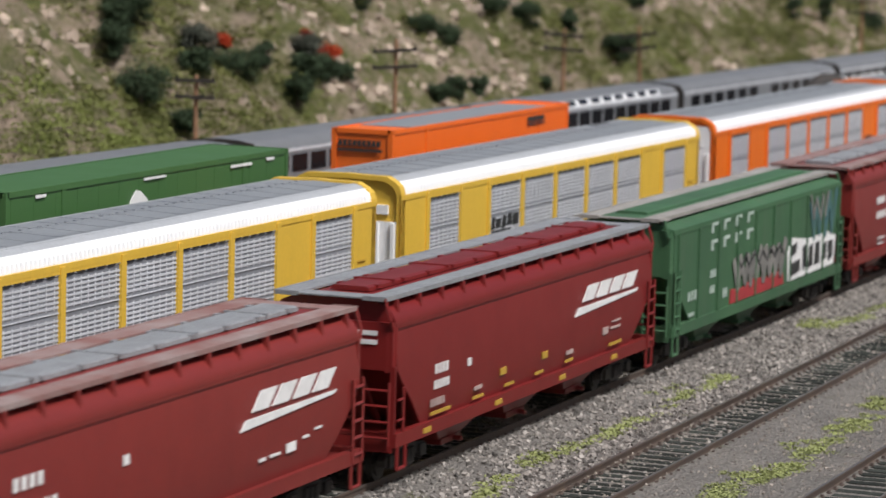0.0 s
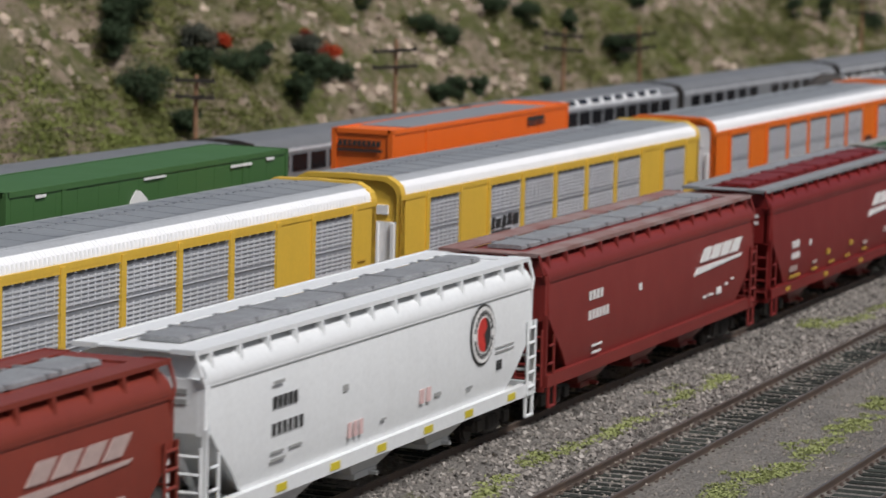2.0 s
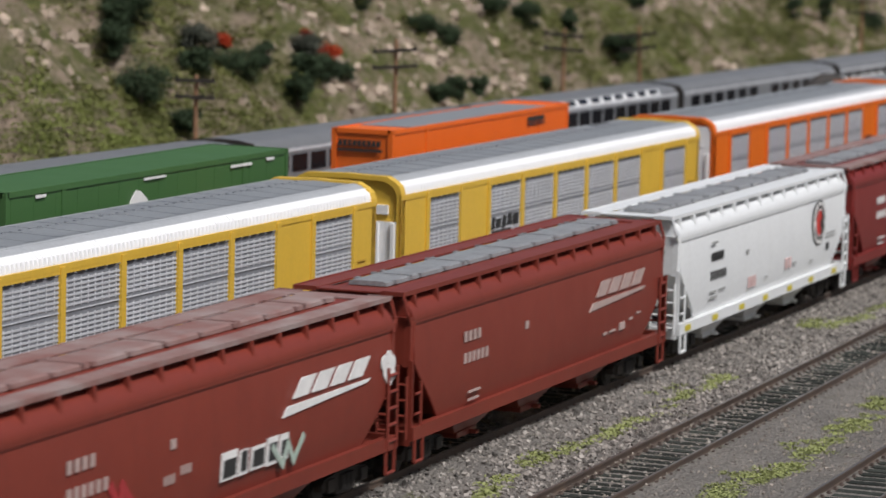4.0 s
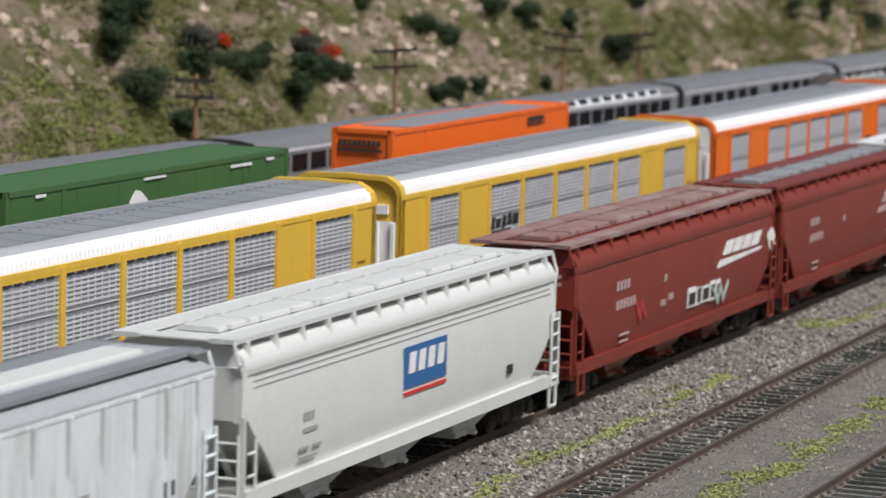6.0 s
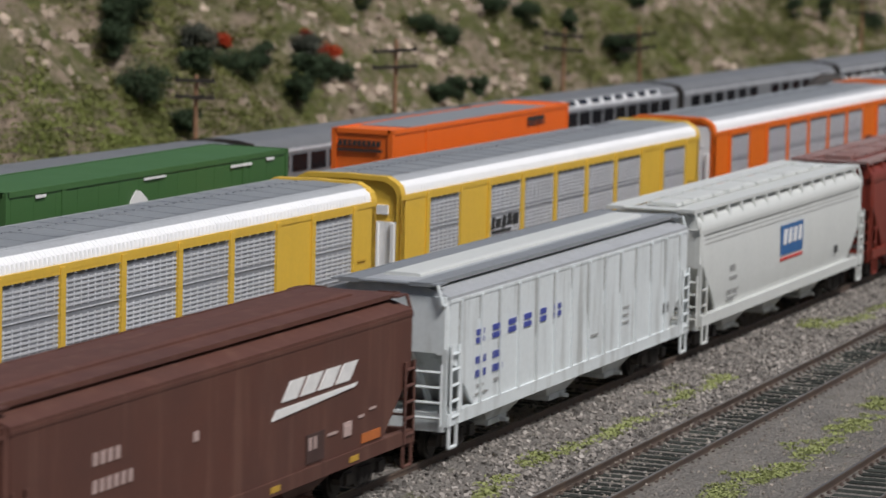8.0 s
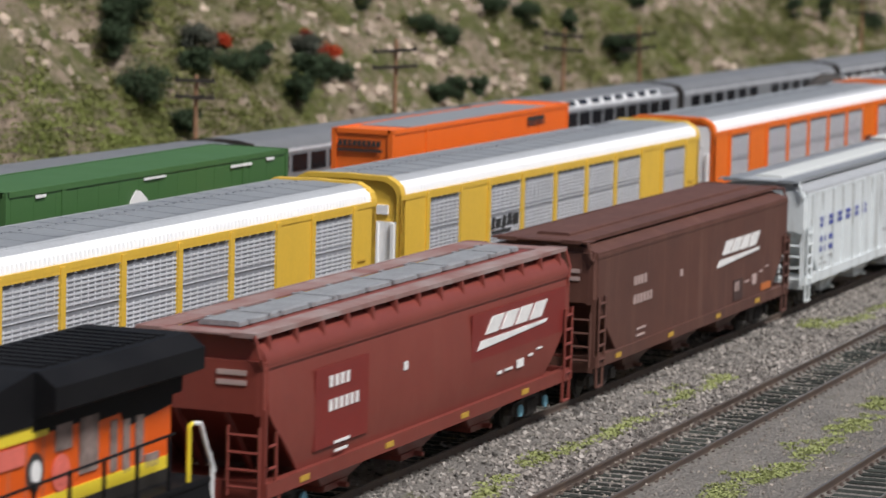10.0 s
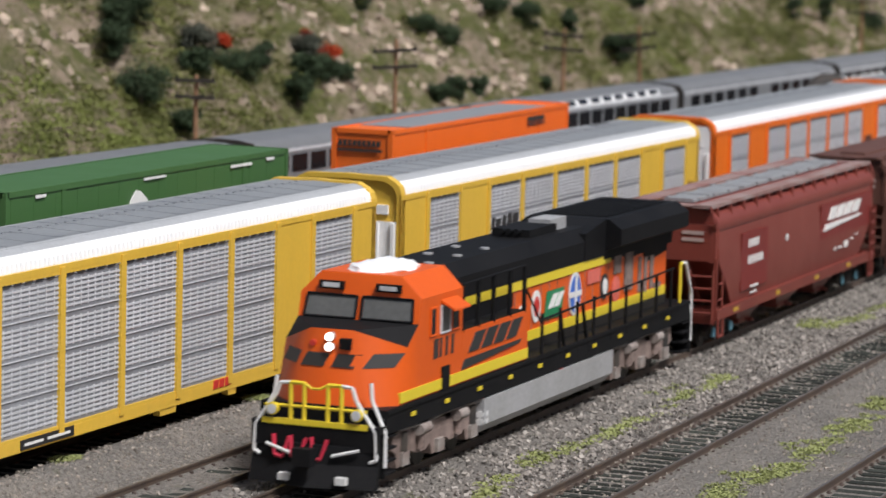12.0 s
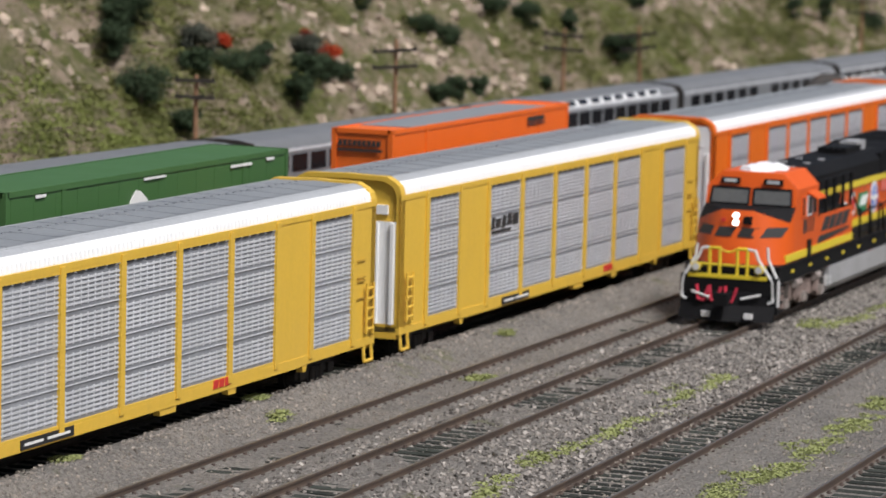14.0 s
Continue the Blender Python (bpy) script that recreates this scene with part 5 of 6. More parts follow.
    # three-axle trucks
    for xc in (-7.4, 7.3):
        bm = bmesh.new()
        box(bm, -2.0, 2.0, -0.95, 0.95, 0.5, 1.1)
        tk = part("truck", bm, M_STEEL_DARK, loco, m=at(xc, 0, 0))
        for s in (-1, 1):
            bm = bmesh.new()
            prof = [(-2.75, 0.78), (-2.68, 1.08), (-2.3, 1.16), (-1.75, 1.16), (-1.5, 1.02), (-0.55, 1.0), (-0.35, 1.1), (0.35, 1.1), (0.55, 1.0), (1.5, 1.02), (1.75, 1.16), (2.3, 1.16), (2.68, 1.08), (2.75, 0.78),
                    (2.5, 0.66), (2.45, 0.34), (1.78, 0.34), (1.65, 0.62), (1.25, 0.5), (0.75, 0.5), (0.45, 0.62), (0.36, 0.34), (-0.36, 0.34), (-0.45, 0.62), (-0.75, 0.5), (-1.25, 0.5), (-1.65, 0.62), (-1.78, 0.34), (-2.45, 0.34), (-2.5, 0.66)]
            prism_y(bm, prof, s * 1.2 - 0.12, s * 1.2 + 0.12)
            part("side_frame", bm, M_BOGIE, tk, "dusty brown truck frame", bevel=0.03)
            for x in (-2.1, 0, 2.1):
                bm = bmesh.new()
                box(bm, x - 0.2, x + 0.2, s * 1.33 - 0.08, s * 1.33 + 0.08, 0.36, 0.66)
                part("journal_box", bm, M_BOGIE2, tk, bevel=0.05)
                bm = bmesh.new()
                rod(bm, (x, s * 0.78 - 0.07, 0.5), (x, s * 0.78 + 0.07, 0.5), 0.5, 24)
                part("wheel", bm, M_WHEEL, tk, smooth=40)
            bm = bmesh.new()
            path_rod(bm, [(-2.5, s * 1.38, 1.2), (-0.9, s * 1.38, 1.14), (0.2, s * 1.38, 1.22), (2.4, s * 1.38, 1.16)], 0.04)
            part("sand_pipe", bm, M_BOGIE2, tk, "pale dusty pipe along the truck")
            for x in (-2.1, 2.1):
                bm = bmesh.new()
                rod(bm, (x, s * 1.3, 0.68), (x, s * 1.3, 1.1), 0.13, 12)
                part("damper", bm, M_STEEL_DARK, tk, smooth=40)
            for x in (-1.2, 1.1):
                bm = bmesh.new()
                rod(bm, (x - 0.2, s * 1.4, 1.05), (x + 0.35, s * 1.4, 1.05), 0.14, 12)
                part("brake_cylinder", bm, M_BOGIE2, tk, smooth=40)
                bm = bmesh.new()
                rod(bm, (x, s * 1.36, 0.6), (x, s * 1.36, 0.95), 0.12, 10)
                part("spring", bm, M_BOGIE, tk)
    return loco


LOCO = locomotive()
# ---------------- stones, weeds, shrubs and poles ----------------
M_STONE = island(mat("ballast_stone", (0.27, 0.245, 0.22), 0.9, 0, (0.16, 0.145, 0.132), 3.0, 0.6, spec=0.2), 0.3, 1.75)
M_PEBBLE = island(mat("yard_pebble", (0.3, 0.268, 0.232), 0.95, 0, (0.25, 0.21, 0.18), 3.0, 0.6, spec=0.15), 0.5, 1.5)
M_ROCK = island(mat("hill_rock", (0.47, 0.375, 0.295), 0.95, 0, (0.37, 0.29, 0.225), 1.2, 0.6, bump=0.08, spec=0.15), 0.7, 1.25)
M_WEED = island(mat("moss_weed", (0.285, 0.315, 0.12), 0.9, 0, (0.25, 0.26, 0.125), 2.0, 0.6, spec=0.1), 0.85, 1.15)
M_SCRUB = island(mat("dry_scrub", (0.165, 0.168, 0.06), 0.95, 0, (0.12, 0.128, 0.045), 0.6, 0.7, spec=0.1), 0.75, 1.25)
M_GRASS = island(mat("hill_grass", (0.185, 0.215, 0.06), 0.95, 0, (0.165, 0.165, 0.065), 0.35, 0.9, spec=0.1), 0.8, 1.2)
M_LEAF = island(mat("shrub_leaf", (0.036, 0.055, 0.027), 0.85, 0, (0.024, 0.038, 0.02), 1.0, 0.6, spec=0.15), 0.5, 1.7)
M_LEAF_GREY = island(mat("grey_shrub_leaf", (0.075, 0.08, 0.062), 0.9, 0, (0.05, 0.055, 0.04), 1.0, 0.6, spec=0.1), 0.5, 1.6)
M_FLOWER = island(mat("red_blossom", (0.42, 0.045, 0.015), 0.85, 0, (0.3, 0.035, 0.012), 1.0, 0.6, spec=0.1), 0.6, 1.4)
M_BARK = mat("bark", (0.09, 0.065, 0.045), 0.9, 0, (0.05, 0.04, 0.03), 3.0, 0.6, bump=0.03)
M_POLE = mat("pole_wood", (0.30, 0.16, 0.085), 0.85, 0, (0.2, 0.11, 0.065), 2.0, 0.6, streak=0.3)
M_ARM = mat("crossarm_dark", (0.045, 0.035, 0.03), 0.85)

CUBE = np.array([(x, y, z) for z in (-1, 1) for y in (-1, 1) for x in (-1, 1)], float)
CUBE_F = np.array([(0, 2, 3, 1), (4, 5, 7, 6), (0, 1, 5, 4), (2, 6, 7, 3), (0, 4, 6, 2), (1, 3, 7, 5)])


def joined(name, verts, faces, m):
    me = bpy.data.meshes.new(name)
    me.from_pydata((verts * S).tolist(), [], faces.tolist())
    me.materials.append(m)
    return new(name, me)


def stones(name, spots, lo, hi, m, label, seed, sink=0.3):
    rng = np.random.default_rng(seed)
    n = len(spots)
    size = rng.uniform(lo, hi, n) * rng.choice([0.7, 1, 1, 1.3], n)
    v = CUBE[None] * rng.uniform(0.55, 1.0, (n, 8, 3))
    a = rng.uniform(0, 6.28, (n, 2))
    c, s = np.cos(a), np.sin(a)
    x, y, z = v[..., 0], v[..., 1], v[..., 2] * 0.8
    x, y = x * c[:, :1] - y * s[:, :1], x * s[:, :1] + y * c[:, :1]
    x, z = x * c[:, 1:] - z * s[:, 1:], x * s[:, 1:] + z * c[:, 1:]
    v = np.stack((x, y, z), -1) * size[:, None, None] * 0.62
    p = np.array([(q[0], q[1], hill(q[0], q[1])) for q in spots])
    p[:, 2] += size * (0.5 - sink)
    v += p[:, None]
    f = (CUBE_F[None] + 8 * np.arange(n)[:, None, None]).reshape(-1, 4)
    return tagged(joined(name, v.reshape(-1, 3), f, m), label, "stones", kind="stuff")


def band(seed, n, x0, x1, y0, y1):
    rng = np.random.default_rng(seed)
    return np.stack((rng.uniform(x0, x1, n), rng.uniform(y0, y1, n)), -1)


stones("ballast", np.concatenate((band(1, 11500, 4, 75, -4.3, -1.0), band(2, 1500, 0, 60, 0.9, 1.75), band(21, 1100, 4, 75, -0.65, 0.65), band(22, 500, 0, 75, -6.0, -4.7))), 0.03, 0.085, M_STONE, "coarse grey ballast stones between the tracks", 5)
stones("gravel", np.concatenate((band(3, 3500, 0, 70, 4.0, 5.9), band(4, 3000, 5, 60, -9.6, -6.3), band(6, 900, 0, 70, 2.3, 3.6), band(7, 900, 6, 70, -4.9, -4.2), band(8, 2200, 5, 70, -6.05, -4.45), band(9, 2600, 0, 70, 4.6, 6.0))), 0.02, 0.055, M_PEBBLE, "fine tan gravel over the yard ground", 6)


def blades(name, centres, count, spread, height, width, m, label, category, seed, parent=None, lean=0.7, kind="stuff"):
    """Many small leaf blades round the given centres."""
    rng = np.random.default_rng(seed)
    c = np.repeat(np.asarray(centres, float), count, 0)
    n = len(c)
    r = np.sqrt(rng.uniform(0, 1, n)) * spread
    t = rng.uniform(0, 6.28, n)
    base = c + np.stack((r * np.cos(t), r * np.sin(t), np.zeros(n)), -1)
    h = height * rng.uniform(0.4, 1.1, n) * (1 - 0.5 * (r / spread) ** 2)
    w = width * rng.uniform(0.6, 1.3, n)
    d = rng.uniform(0, 6.28, n)
    side = np.stack((np.cos(d), np.sin(d), np.zeros(n)), -1) * w[:, None]
    tip = np.stack((rng.normal(0, lean, n) * h, rng.normal(0, lean, n) * h, h), -1)
    mid = base + tip * 0.55
    v = np.stack((base - side * 0.5, base + side * 0.5, mid + side * 0.6, base + tip, mid - side * 0.6), 1)
    f = np.arange(5 * n).reshape(n, 5)
    ob = joined(name, v.reshape(-1, 3), f, m)
    tagged(ob, label, category, kind=kind)
    return ob


def weed_patch(x, y, w, seed):
    rng = np.random.default_rng(seed)
    n = int(10 + 26 * w)
    pts = [(x + rng.normal(0, 0.75) * w * 1.3, y + rng.normal(0, 0.3) * w) for _ in range(n)]
    blades("weed_patch", [(a, b, hill(a, b) + 0.02) for a, b in pts], 40, 0.3, 0.05, 0.055, M_WEED, "low yellow-green moss and weeds in the gravel", "weeds", seed, lean=1.3)


for i, (x, y, w) in enumerate([(30.7, -2.6, .9), (33.7, -2.7, .63), (21, -2.7, .7), (23.3, -2.9, .63), (25.2, -2.8, .57), (19.1, -2.4, .4), (16.2, -2.7, .5), (14.4, -3.2, .5), (24.2, -7.85, .85),
                               (27.9, -7.9, .87), (31.6, -7.6, .53), (19.6, -7.7, .72), (17.4, -7.5, .64), (20.8, -8.2, .6), (45.7, -1.9, .5), (46.6, -2.5, .5), (48.0, -2.9, .7)]):
    weed_patch(x, y, w, 50 + i)
for i, (x, y, w) in enumerate([(19.8, 4.6, .3), (20.7, 5.5, .25), (11, 5.6, .25), (29.5, 3.0, .35), (36, 4.7, .25), (52, -3, .7), (57, -2.6, .7), (33, -8.6, .8), (38, -8.2, .7)]):
    weed_patch(x, y, w, 90 + i)

# the hillside: tufts where the scrub grows, pale rocks where it does not
rng = np.random.default_rng(11)
scrub, grass, rocks = [], [], []
while len(scrub) < 16000:
    x, y = rng.uniform(34, 195), rng.uniform(20.8, 35.5)
    k = noise.fractal((x * 0.10, y * 0.22, 4.4), 0.8, 2.0, 4)
    if k > -0.1 + 0.16 * (x < 58 and y > 29.5) - 0.2 * (x < 58 and y < 28.3) - 0.12 * (x > 110) or rng.uniform() < 0.06:
        z = hill(x, y)
        (grass if noise.noise((x * 0.12, y * 0.3, 8.8)) + 0.5 * (x < 60 and y < 28.3) > 0.22 else scrub).append((x, y, z - 0.05))
    elif rng.uniform() < (0.16 if x > 60 else 0.04):
        rocks.append((x, y))
while len(grass) < 8600:
    x, y = rng.uniform(34, 66), rng.uniform(20.8, 29.5)
    if noise.fractal((x * 0.13, y * 0.3, 6.1), 0.8, 2.0, 3) > 0.1 - 0.42 * (x < 51 - 0.6 * (y - 24)) + 0.15 * (y > 28):
        grass.append((x, y, hill(x, y) - 0.04))
blades("scrub", scrub, 15, 0.42, 0.19, 0.085, M_SCRUB, "olive dry scrub covering the hillside", "scrub", 12, lean=0.6)
blades("grass", grass, 18, 0.5, 0.14, 0.07, M_GRASS, "green grass tufts on the lower hillside", "grass", 13, lean=0.6)
stones("hill_rocks", rocks, 0.12, 0.5, M_ROCK, "pale tan rocks showing through the hillside", 14, sink=0.5)


def shrub(x, y, w, h, m=None, seed=0, leaves=240, label="dark green rounded shrub on the hillside"):
    """A short forked trunk with a crown of leaves in uneven clumps."""
    rng = random.Random(seed)
    m = m or M_LEAF
    z = hill(x, y)
    ob = thing("shrub", at(x, y, z - 0.1), label, "shrub", "shrubs on the hill")
    bm = bmesh.new()
    rod(bm, (0, 0, 0), (0.03, 0, h * 0.45), 0.07, 7, 0.045)
    tips = []
    for k in range(5):
        a = k * 1.257 + rng.uniform(-0.4, 0.4)
        tip = (math.cos(a) * w * 0.3, math.sin(a) * w * 0.3, h * rng.uniform(0.55, 0.85))
        rod(bm, (0.02, 0, h * rng.uniform(0.15, 0.4)), tip, 0.035, 5, 0.012)
        tips.append(tip)
    part("trunk", bm, M_BARK, ob, "thin brown forked trunk")
    g = np.random.default_rng(seed + 200)
    clumps = [(t, w * rng.uniform(0.2, 0.3)) for t in tips] + [((rng.uniform(-0.35, 0.35) * w, rng.uniform(-0.35, 0.35) * w, h * rng.uniform(0.2, 0.85)), w * rng.uniform(0.14, 0.26)) for _ in range(12)]
    vs = []
    for c, r in clumps:
        n = leaves
        d = g.normal(size=(n, 3))
        d /= np.linalg.norm(d, axis=1)[:, None]
        p = np.array(c) + d * r * g.uniform(0.3, 1.2, (n, 1)) * np.array((1.15, 1.15, 0.85))
        u = g.normal(size=(n, 3))
        u /= np.linalg.norm(u, axis=1)[:, None]
        t = np.cross(u, d + 0.01)
        t /= np.linalg.norm(t, axis=1)[:, None] + 1e-6
        s = g.uniform(0.03, 0.065, (n, 1))
        vs.append(np.stack((p - u * s, p + t * s * 0.7, p + u * s, p - t * s * 0.7), 1))
    v = np.concatenate(vs)
    v[..., 2] = np.maximum(v[..., 2], 0.0)
    f = np.arange(v.shape[0] * 4).reshape(-1, 4)
    cr = joined("crown", v.reshape(-1, 3), f, m)
    cr.parent = ob
    return ob


GREY = dict(m=M_LEAF_GREY, label="grey-green twiggy shrub on the hillside")
RED = dict(leaves=60, m=M_FLOWER, label="small shrub covered in orange-red blossom")
shrub(61.4, 30.6, 1.6, 1.6, seed=1)
shrub(60.1, 28.8, 2.2, 2.1, seed=2)
shrub(62.4, 31.0, 1.3, 1.4, seed=41)
shrub(77.0, 28.6, 1.5, 1.4, seed=42)
shrub(63.1, 31.0, 2.0, 1.4, seed=3)
shrub(64.8, 28.8, 1.6, 1.4, seed=4, **GREY)
shrub(63.5, 28.1, 1.3, 1.0, seed=5)
shrub(72.7, 30.6, 2.2, 1.45, seed=6)
shrub(60.7, 27.2, 1.0, 1.0, seed=7)
shrub(74.0, 30.1, 1.0, 1.2, seed=8)
shrub(74.2, 28.5, 1.2, 1.8, seed=9)
shrub(75.8, 28.8, 1.5, 1.35, seed=10)
shrub(77.4, 29.6, 1.7, 1.1, seed=11, **GREY)
shrub(78.3, 28.4, 1.25, 1.1, seed=12)
shrub(89.1, 32.1, 1.35, 1.05, seed=13)
shrub(93.2, 30.6, 1.6, 0.8, seed=14)
shrub(94.3, 29.8, 1.65, 0.95, seed=15)
shrub(87.0, 27.1, 1.05, 0.9, seed=16)
shrub(88.0, 26.7, 1.05, 1.2, seed=17)
shrub(90.8, 26.7, 1.2, 0.95, seed=18)
shrub(105.5, 29.7, 1.75, 1.6, seed=19)
shrub(104.0, 31.1, 1.75, 0.6, seed=20)
shrub(114.0, 27.9, 1.2, 0.9, seed=21)
shrub(113.8, 27.0, 1.5, 1.5, seed=22)
shrub(111.4, 29.4, 1.05, 1.8, seed=23)
shrub(125.8, 30.5, 1.3, 0.7, seed=24)
shrub(104.4, 28.2, 0.75, 0.75, seed=25)
shrub(152.1, 28.3, 1.1, 1.85, seed=26)
shrub(160.0, 28.3, 1.0, 1.9, seed=27)
shrub(174.6, 28.8, 2.0, 1.6, seed=28)
shrub(73.2, 31.5, 0.6, 0.8, seed=29, **RED)
shrub(78.0, 29.9, 0.45, 0.45, seed=30, **RED)
shrub(78.7, 29.0, 1.1, 1.0, seed=31, **RED)


def utility_pole(x, y, top, arms, lean=0.0, tilt=0.0):
    z0 = hill(x, y) - 0.2
    ob = thing("utility_pole", pose(x * S, y * S, z0 * S, 0, lean, 0), "slender brown wooden utility pole with two dark crossarms", "utility pole", "poles along the hill")
    h = top - z0
    bm = bmesh.new()
    rod(bm, (0, 0, 0), (0, 0, h), 0.11, 10, 0.075)
    part("pole", bm, M_POLE, ob, smooth=40)
    for d, w in arms:
        bm = bmesh.new()
        box(bm, -0.15, -0.05, -w / 2, w / 2, h - d - 0.06, h - d + 0.06)
        arm = part("crossarm", bm, M_ARM, ob, bevel=0.015)
        arm.matrix_basis = pose(0, 0, (h - d) * S, tilt, 0, 0) @ pose(0, 0, -(h - d) * S)
        for q in (-0.46, -0.2, 0.2, 0.46):
            bm = bmesh.new()
            rod(bm, (-0.1, q * w, h - d + 0.05), (-0.1, q * w, h - d + 0.18), 0.035, 8, 0.02)
            part("insulator", bm, M_GLASS, arm)


utility_pole(49.9, 21.5, 6.35, [(0.2, 1.5), (0.78, 1.5)])
utility_pole(68.1, 21.5, 6.95, [(0.45, 1.9), (1.1, 1.9)], tilt=-5)
utility_pole(88.3, 21.5, 6.75, [(0.3, 1.9), (0.95, 1.9)], tilt=3)
utility_pole(100.2, 21.5, 6.6, [(0.45, 1.9), (1.1, 1.8)], lean=-8, tilt=-8)
utility_pole(143.1, 21.5, 7.3, [(0.6, 2.0), (1.3, 2.0)])
# ---------------- markings on the cars ----------------
M_BLUE = mat("lettering_blue", (0.055, 0.075, 0.33), 0.5)
M_EMBLEM = mat("emblem_blue", (0.03, 0.13, 0.33), 0.5)
M_MARKY = mat("reflector_yellow", (0.62, 0.5, 0.03), 0.5)
M_MARKGOLD = mat("gold_mark", (0.5, 0.3, 0.04), 0.6)
M_PALEPINK = mat("pale_pink_mark", (0.72, 0.5, 0.48), 0.7)
M_GREYMARK = mat("grey_mark", (0.33, 0.33, 0.32), 0.7)
M_SPRAY_R = mat("spray_red", (0.38, 0.03, 0.035), 0.6, 0, (0.25, 0.03, 0.03), 0.8, 0.6)
M_SPRAY_G = mat("spray_grey", (0.22, 0.21, 0.19), 0.7, 0, (0.1, 0.1, 0.09), 1.0, 0.8)
M_SPRAY_PALE = mat("spray_pale", (0.42, 0.5, 0.44), 0.7, 0, (0.25, 0.33, 0.26), 1.0, 0.7)
M_SPRAY_BL = mat("spray_bluegreen", (0.05, 0.13, 0.14), 0.7, 0, (0.06, 0.12, 0.08), 0.8, 0.8)
Y = -HY - 0.055


def sweep(car, pts, w, m, y=Y, name="graffiti"):
    """A sprayed stroke: a flat band along a line of (x, z)."""
    bm = bmesh.new()
    for i, ((x0, z0), (x1, z1)) in enumerate(zip(pts, pts[1:])):
        d = Vector((x1 - x0, z1 - z0)).normalized() * w / 2
        n = Vector((-d.y, d.x))
        q = [(x0 - d.x + n.x, z0 - d.y + n.y), (x0 - d.x - n.x, z0 - d.y - n.y), (x1 + d.x - n.x, z1 + d.y - n.y), (x1 + d.x + n.x, z1 + d.y + n.y)]
        prism_y(bm, q, y - 0.008 - 0.0015 * i, y + 0.004)
    return part(name, bm, m, car)


def scrawl(car, x0, x1, z0, z1, n, w, m, seed, y=Y):
    r = random.Random(seed)
    pts = []
    for i in range(n):
        x = x0 + (x1 - x0) * i / (n - 1)
        pts.append((x + r.uniform(-0.12, 0.12), (z0 if i % 2 else z1) + r.uniform(-0.12, 0.12) * (z1 - z0)))
    return sweep(car, pts, w, m, y)


# railroad marks
for c, x0, w in ((CAR_D, 3.05, 3.95), (CAR_C, 2.05, 3.6), (CAR_B, 3.55, 3.75), (CAR_A, 3.25, 3.75), (CAR_1, 3.5, 3.9), (CAR_0, 3.2, 4.2), (CAR_E, 3.3, 3.9)):
    brand_word(c, x0, 2.76, w, 0.38, M_STENCIL if c is CAR_A else M_LETTER_W, SIDE_Y - 0.045, slant=1.1)
# fresh paint behind the marks of the dusty car
flat_mark(CAR_D, 2.2, 8.6, 2.2, 3.3, -HY - 0.03, M_MAROON, 0, "paint_patch")
flat_mark(CAR_D, -6.7, -3.9, 1.5, 3.2, -HY - 0.03, M_MAROON, 0, "paint_patch")
# numbers and small stencils, as plain bars
small = [(5.2, 1.62, 0.45, 0.35), (3.9, 1.68, 0.3, 0.12), (4.4, 1.7, 0.5, 0.1), (6.0, 1.85, 0.3, 0.1), (6.6, 1.95, 0.35, 0.08), (-1.95, 2.5, 0.22, 0.34), (-5.7, 1.5, 0.8, 0.1), (-5.7, 1.32, 0.7, 0.1)]
for c, m in ((CAR_D, M_LETTER_W), (CAR_B, M_STENCIL), (CAR_A, M_STENCIL), (CAR_1, M_LETTER_W), (CAR_C, M_STENCIL), (CAR_E, M_LETTER_W)):
    marks(c, [(-6.0, 2.72, 1.15, 0.27), (-6.0, 2.22, 1.65, 0.27)] + (small if c is not CAR_B else small[5:]), m, Y)
marks(CAR_0, [(-6.75, 2.22, 0.85, 0.25), (-6.8, 1.88, 0.95, 0.22), (-4.75, 2.1, 0.22, 0.32)], M_LETTER_W, Y)
marks(CAR_0, [(-7.0, 1.3, 1.2, 0.14), (-4.4, 1.3, 0.7, 0.13), (-2.3, 1.32, 0.65, 0.13), (-0.2, 1.32, 0.6, 0.13), (2.0, 1.34, 0.6, 0.13), (5.4, 1.34, 1.0, 0.14), (-2.6, 1.6, 0.4, 0.3), (0.3, 1.62, 0.4, 0.3)], M_MARKGOLD, Y)
marks(CAR_0, [(-7.0, 1.5, 0.9, 0.2), (-4.3, 1.5, 0.5, 0.16), (2.1, 1.52, 0.5, 0.18), (4.9, 1.66, 0.4, 0.32), (5.5, 1.78, 0.8, 0.1), (5.6, 1.95, 0.7, 0.08)], M_STENCIL, Y)
# end markings, two white bars
for c, m in ((CAR_D, M_STENCIL), (CAR_0, M_LETTER_W), (CAR_1, M_STENCIL), (CAR_A, M_STENCIL), (CAR_B, M_STENCIL), (CAR_N, M_GREYMARK), (CAR_C, M_STENCIL)):
    for z in (3.16, 3.36):
        end_mark(c, -HX - 0.012, -1.1, -0.45, z, z + 0.1, m)

